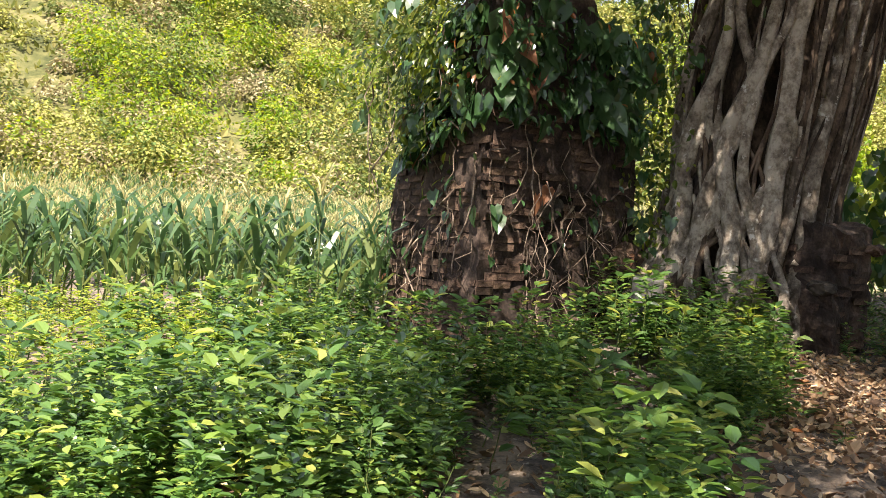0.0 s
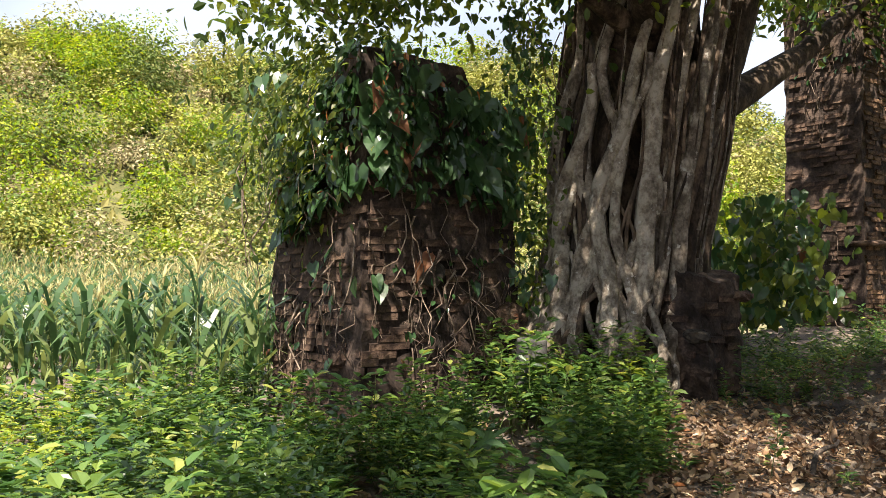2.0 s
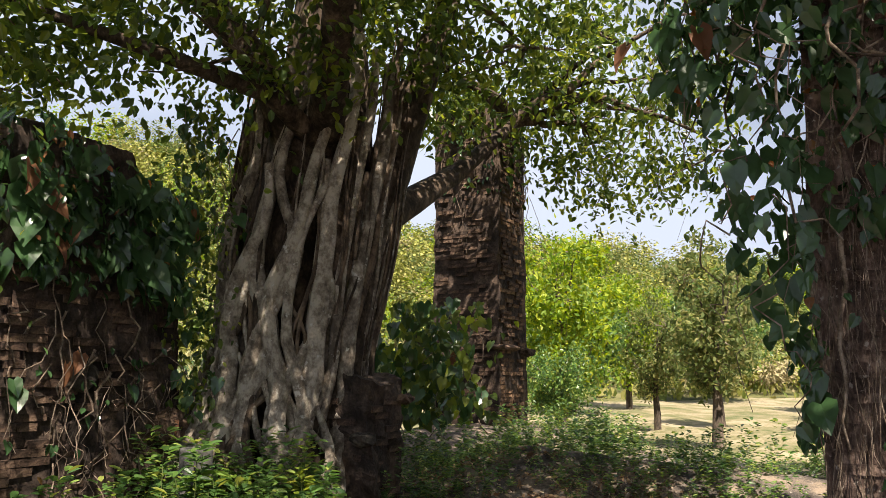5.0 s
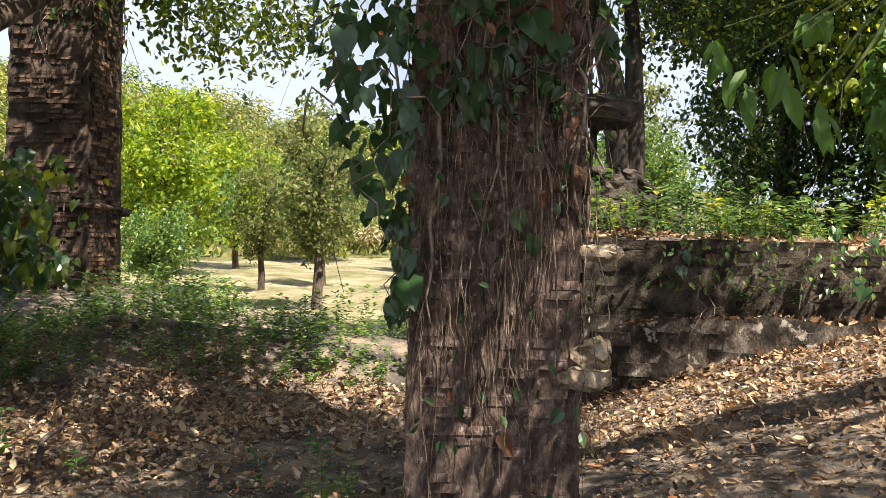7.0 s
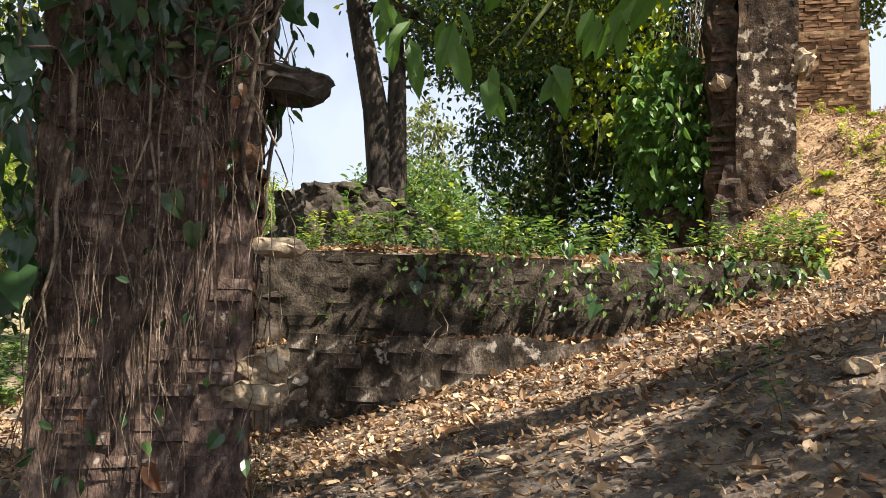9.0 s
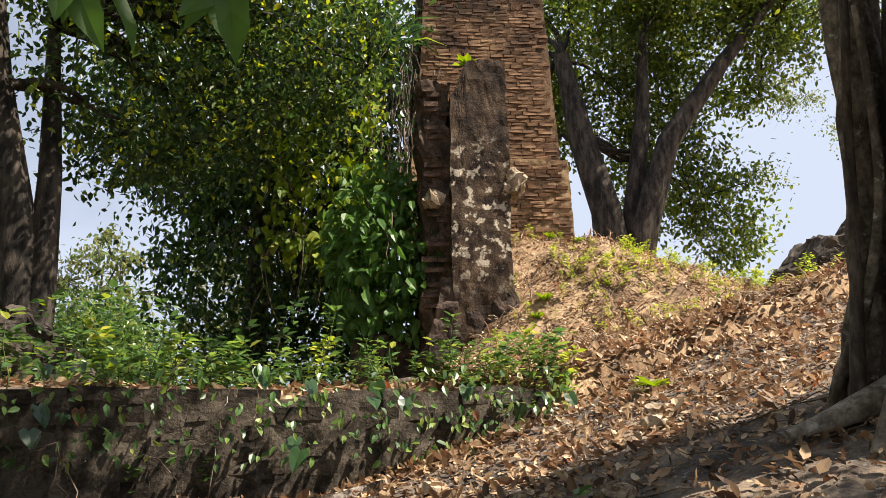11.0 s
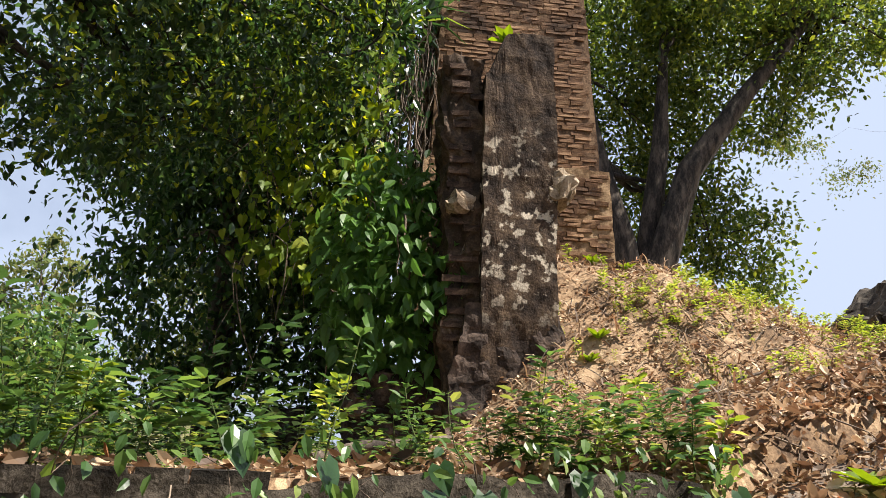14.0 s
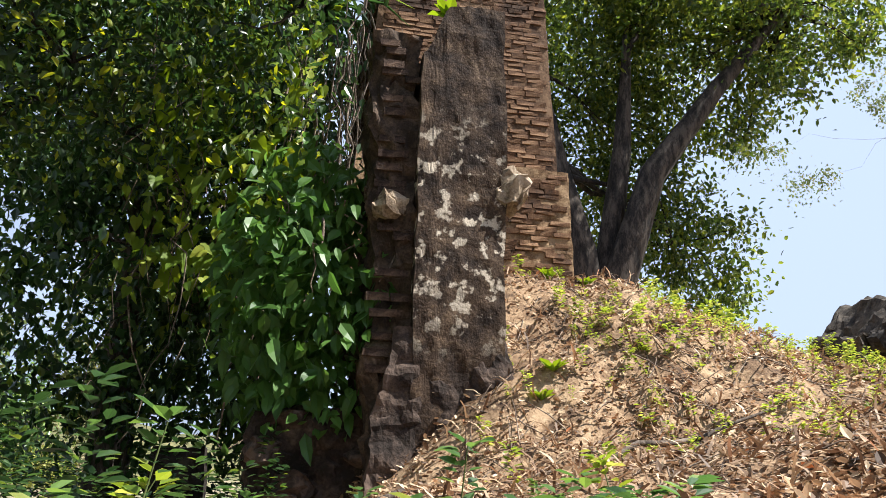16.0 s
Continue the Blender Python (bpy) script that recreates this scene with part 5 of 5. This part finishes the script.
def scatter_objects(spots, kinds, s_lo, s_hi):
    for i, (x, y) in enumerate(spots):
        k = kinds[i % len(kinds)]
        ob = WEEDS[k][0]
        s = RNG.uniform(s_lo, s_hi)
        copy_thing(ob, pose(x, y, gz(x, y), RNG.normal() * 6, RNG.normal() * 6, RNG.uniform(0, 360)) @ Matrix.Scale(s, 4))


def weed_stuff(name, label, spots, kinds, s_lo, s_hi, mat):
    gbits = []
    for x, y in spots:
        v, f = WEEDS[kinds[RNG.integers(len(kinds))]][1]
        a, s = RNG.uniform(0, 6.28), RNG.uniform(s_lo, s_hi)
        R = np.array([[math.cos(a), -math.sin(a), 0], [math.sin(a), math.cos(a), 0], [0, 0, 1]]) * s
        gbits.append((v @ R.T + np.array([x, y, gz(x, y)]), f))
    ob = new(name, mesh_of(name, *merge(gbits), mat))
    return tagged(ob, label, "undergrowth", kind="stuff")


def fore_ok(x, y):
    return y > 2.2 and y < (8.8 if x < -1.3 else 7.6) and x < 2.2 + 0.12 * (y - 4) and not (x > 1.2 and y < 3.6 + 1.2 * (x - 1.2)) and not (y > 6.6 + 0.3 * x and -1.4 < x < 0.9)


def pick(n, box, ok):
    out = []
    while len(out) < n:
        x, y = RNG.uniform(box[0], box[1]), RNG.uniform(box[2], box[3])
        if ok(x, y):
            out.append((x, y))
    return out


scatter_objects(pick(130, (-3.5, 2.6, 2.6, 7.5), fore_ok), [0, 1, 5, 1, 2, 5], 0.45, 1.1)
scatter_objects(pick(120, (-5.0, -0.2, 3.2, 8.0), fore_ok), [4, 5, 4, 0], 0.35, 0.85)
# left of the split the weeds take the sunlit leaf colour
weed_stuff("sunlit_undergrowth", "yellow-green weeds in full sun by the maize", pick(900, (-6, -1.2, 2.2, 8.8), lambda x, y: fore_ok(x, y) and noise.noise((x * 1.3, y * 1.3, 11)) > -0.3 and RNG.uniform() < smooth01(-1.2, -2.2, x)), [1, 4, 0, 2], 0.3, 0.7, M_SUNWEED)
weed_stuff("undergrowth", "dense low green weeds in front of the ruins", pick(2000, (-4, 2.6, 2.2, 8.8), lambda x, y: fore_ok(x, y) and RNG.uniform() < smooth01(-2.8, -1.4, x) and noise.noise((x * 1.3, y * 1.3, 11)) > 0.0 - 0.25 * smooth01(0.5, -1, x)), [1, 2, 1, 0, 1], 0.35, 1.15, M_WEED)
weed_stuff("bank_weeds", "dark green weeds along the shaded bank", pick(1150, (3.2, 9.2, 5.2, 11.8), lambda x, y: (abs((y - 7.6) - 0.8 * (x - 3.6)) < 1.0 and y > 7.4 or abs((x - 5.0) * 2.5 + (y - 8.5) * 3.2) < 4.5) and noise.noise((x * 1.2, y * 1.2, 5)) > -0.3), [0, 1, 2], 0.3, 0.85, M_WEED)


def terr_ok(x, y):
    s, q = wall_axes(x, y)
    return 0.27 < s < 1.9 and -1.6 < q < 3.4 and noise.noise((x * 1.3, y * 1.3, 7)) > 0.02 and RNG.uniform() < (1.0 if s < 0.8 else 0.4)


scatter_objects(pick(70, (7, 13, -1.5, 5), terr_ok), [0, 1, 5, 1, 3], 0.35, 1.0)
weed_stuff("terrace_weeds", "tangled green weeds along the terrace edge", pick(170, (7, 13, -1.5, 5), terr_ok), [2, 1, 5], 0.25, 0.9, M_WEED)
weed_stuff("terrace_bushes", "green brush behind the terrace wall", pick(260, (9, 20, 2.2, 9), lambda x, y: wall_axes(x, y)[0] > 1.2 and noise.noise((x, y, 3)) > -0.05 and y < 0.84 * x - 2.4 and not (15 < x < 18.5 and y < 2.4)), [0, 0, 1], 0.5, 1.3, M_DARKLEAF)
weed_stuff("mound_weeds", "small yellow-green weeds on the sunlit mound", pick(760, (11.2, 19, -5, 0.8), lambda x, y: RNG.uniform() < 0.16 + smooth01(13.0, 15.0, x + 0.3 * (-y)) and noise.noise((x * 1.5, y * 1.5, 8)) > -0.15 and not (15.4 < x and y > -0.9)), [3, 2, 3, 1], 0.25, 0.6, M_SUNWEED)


def wall_hang():
    q = RNG.uniform(-0.6, 3.2)
    s = 0.2
    return Vector((8.0 + WN[0] * s + WD[0] * q, 2.9 + WN[1] * s + WD[1] * q, RNG.uniform(1.15, 1.75))), Vector((-0.88, -0.46, 0.3))


climber("trailing_weeds", "weeds trailing down the mossy wall", 16, wall_hang, 0.12, 420, 0.07, strand_list(12, wall_hang, 0.5, 0.004), 0.06, M_WEED)

scatter_objects([(1.2, 6.6), (1.5, 6.55), (1.75, 6.7), (1.35, 6.35), (1.0, 6.5), (1.6, 6.3), (1.45, 6.75), (1.3, 6.72), (1.55, 6.7), (1.4, 6.5), (1.7, 6.45), (1.15, 6.4), (1.9, 6.6), (1.5, 6.15), (1.25, 6.6), (1.45, 6.6), (1.35, 6.65), (1.6, 6.6), (1.3, 6.5), (1.5, 6.45)], [0, 1, 5], 0.9, 1.25)
scatter_objects([(9.2, 5.0), (9.6, 4.8), (10.0, 4.7), (9.4, 4.6), (10.4, 4.5), (9.0, 4.7), (10.7, 4.6), (9.8, 4.4)], [0, 1], 0.8, 1.3)
scatter_objects([(4.15, 3.5), (4.3, 3.75), (4.0, 3.75), (3.85, 3.4), (4.5, 3.9), (4.0, 4.1), (2.4, 4.9), (2.9, 5.3), (3.4, 5.2), (5.9, 3.2), (3.0, 2.6), (6.2, 0.2), (7.4, 0.6)], [2, 1, 2, 0], 0.5, 0.9)

# dead leaves


def litter(name, label, n, box, ok, size):
    pts = np.array(pick(n, box, ok))
    z = np.array([gz(x, y) for x, y in pts])
    p = np.column_stack([pts, z + 0.012 + RNG.uniform(0, 0.03, n)])
    a = RNG.uniform(0, 6.28, n)
    v, f = leaves(p, np.stack([np.cos(a), np.sin(a), RNG.normal(size=n) * 0.3], 1), size * RNG.uniform(0.35, 1.15, n), CURL, (0, 0, 1), 0.5)
    ob = new(name, mesh_of(name, v, f, M_LITTER))
    return tagged(ob, label, "leaf litter", kind="stuff")


def path_ok(x, y):
    s, q = wall_axes(x, y)
    if s > 0.25:
        return False
    k = 0.42 + 0.8 * smooth01(-2.2, -0.4, s) + 0.5 * smooth01(4.6, 5.6, y)
    return RNG.uniform() < k and not (4.3 < x < 5.6 and 2.5 < y < 3.6)


litter("leaf_litter", "brown curled dead leaves on the path", 24000, (1.8, 12.5, -5.5, 7.4), lambda x, y: path_ok(x, y) and RNG.uniform() < 1 - 0.6 * smooth01(2.2, 4.0, y) * smooth01(-0.25, 0.15, noise.noise((x * 1.1, y * 1.1, 7))), 0.085)
litter("bank_litter", "dead leaves lying on the shaded bank", 2800, (2.2, 8.6, 5.2, 10.5), lambda x, y: wall_axes(x, y)[0] < 0 and y < 1.2 * x + 4, 0.09)
litter("leaf_crumbs", "small broken bits of dead leaves on the path", 30000, (1.8, 12.5, -5.5, 7.4), path_ok, 0.045)
litter("mound_crumbs", "small broken bits of dry leaves on the mound", 12000, (9, 16, -4, 2.0), lambda x, y: wall_axes(x, y)[0] > 0.3, 0.055)
litter("step_litter", "dead leaves and roots down the earth step", 2000, (8.5, 13.5, -5, 2.0), lambda x, y: 0.2 < wall_axes(x, y)[0] < 0.6 and wall_axes(x, y)[1] > 1.6, 0.085)
litter("ledge_litter", "pale dead leaves caught on the wall ledge", 900, (7, 10, 0.5, 5.5), lambda x, y: -0.05 < wall_axes(x, y)[0] < 0.26, 0.11)
litter("terrace_litter", "dry leaves along the top of the retaining wall", 1800, (7, 12, -1.5, 5.5), lambda x, y: 0.3 < wall_axes(x, y)[0] < 1.0 and wall_axes(x, y)[1] > -2, 0.1)
litter("mound_litter", "dry sunlit leaves strewn over the mound", 8500, (9, 16, -4, 2.2), lambda x, y: wall_axes(x, y)[0] > 0.25 and y < 1.6 + 0.2 * (x - 11) and RNG.uniform() < 0.25 + 0.75 * smooth01(-0.2, 0.3, noise.noise((x * 0.9, y * 0.9, 2))), 0.068)
litter("weed_litter", "dead leaves under the foreground weeds", 3500, (-2.5, 3.5, 2.2, 7.0), lambda x, y: True, 0.1)
pts = np.array(pick(2600, (10.5, 16.5, -4.5, 1.2), lambda x, y: wall_axes(x, y)[0] > 0.4))
p = np.column_stack([pts, [gz(x, y) + 0.02 for x, y in pts]])
a = RNG.uniform(0, 6.28, len(p))
v, f = leaves(p, np.stack([np.cos(a), np.sin(a), RNG.uniform(0.0, 0.7, len(p))], 1), 0.2, BLADE, (0, 0, 1), 0.3)
tagged(new("dry_grass", mesh_of("dry_grass", v, f, M_LITTER)), "short dry grass and straw on the sunlit mound", "grass", kind="stuff")

# fallen twigs, branches and small stones


def twig_heap(name, label, n, box, ok, ln, r):
    h = Heap()
    for x, y in pick(n, box, ok):
        a, k = RNG.uniform(0, 6.28), ln * RNG.uniform(0.4, 1.3)
        e = (x + math.cos(a) * k, y + math.sin(a) * k)
        pts = curve_pts((x, y, gz(x, y) + 0.015), (*e, gz(*e) + 0.02 + RNG.uniform(0, 0.05)), 5, 0, 0.012)
        h.tube(pts, [r, r * 0.8, r * 0.4], 4)
    ob = new(name, h.mesh(name, M_ROOT))
    return tagged(ob, label, "twigs", kind="stuff")


twig_heap("fallen_twigs", "thin dry twigs lying among the leaves", 420, (1.6, 9.6, -2.6, 8.0), lambda x, y: wall_axes(x, y)[0] < 0.0, 0.28, 0.005)
twig_heap("mound_twigs", "dry stalks lying on the mound", 420, (9.5, 15.5, -3.5, 1.4), lambda x, y: wall_axes(x, y)[0] > 0.3, 0.35, 0.006)
for (xa, ya), (xb, yb), r in (((10.9, 2.7), (12.6, 1.35), 0.045), ((3.2, 5.4), (3.9, 6.6), 0.02), ((12.2, 0.3), (13.0, -1.2), 0.02), ((6.4, 1.2), (7.3, 0.2), 0.015)):
    br = thing("fallen_branch", "bare fallen branch lying on the ground", "branch")
    h = Heap()
    h.tube(curve_pts((xa, ya, gz(xa, ya) + r), (xb, yb, gz(xb, yb) + r * 2.5), 8, 0, 0.03), [r, r * 0.9, r * 0.5], 8, 0.05)
    under("wood", h.mesh("wood", M_BARK), br)
ROCK = thing("loose_stone", "small weathered stone lying on the path", "stone", group="loose stones")
block_stone("stone", ROCK, (0, 0, 0.02), (0.16, 0.12, 0.08), M_STONE, 41)
for x, y in pick(26, (2.4, 9.3, -1.6, 6.5), lambda x, y: wall_axes(x, y)[0] < -0.2 and not (4.2 < x < 5.7 and 2.3 < y < 3.8)):
    copy_thing(ROCK, pose(x, y, gz(x, y), 0, 0, RNG.uniform(0, 360)) @ Matrix.Scale(RNG.uniform(0.4, 1.2), 4))
ROCK.location = (3.2, 4.45, gz(3.2, 4.45))
for ob, _ in WEEDS:
    ob.location = (2.3, 6.2 + 0.2 * WEEDS.index((ob, _)), 0)
    ob.location.z = gz(ob.location.x, ob.location.y)
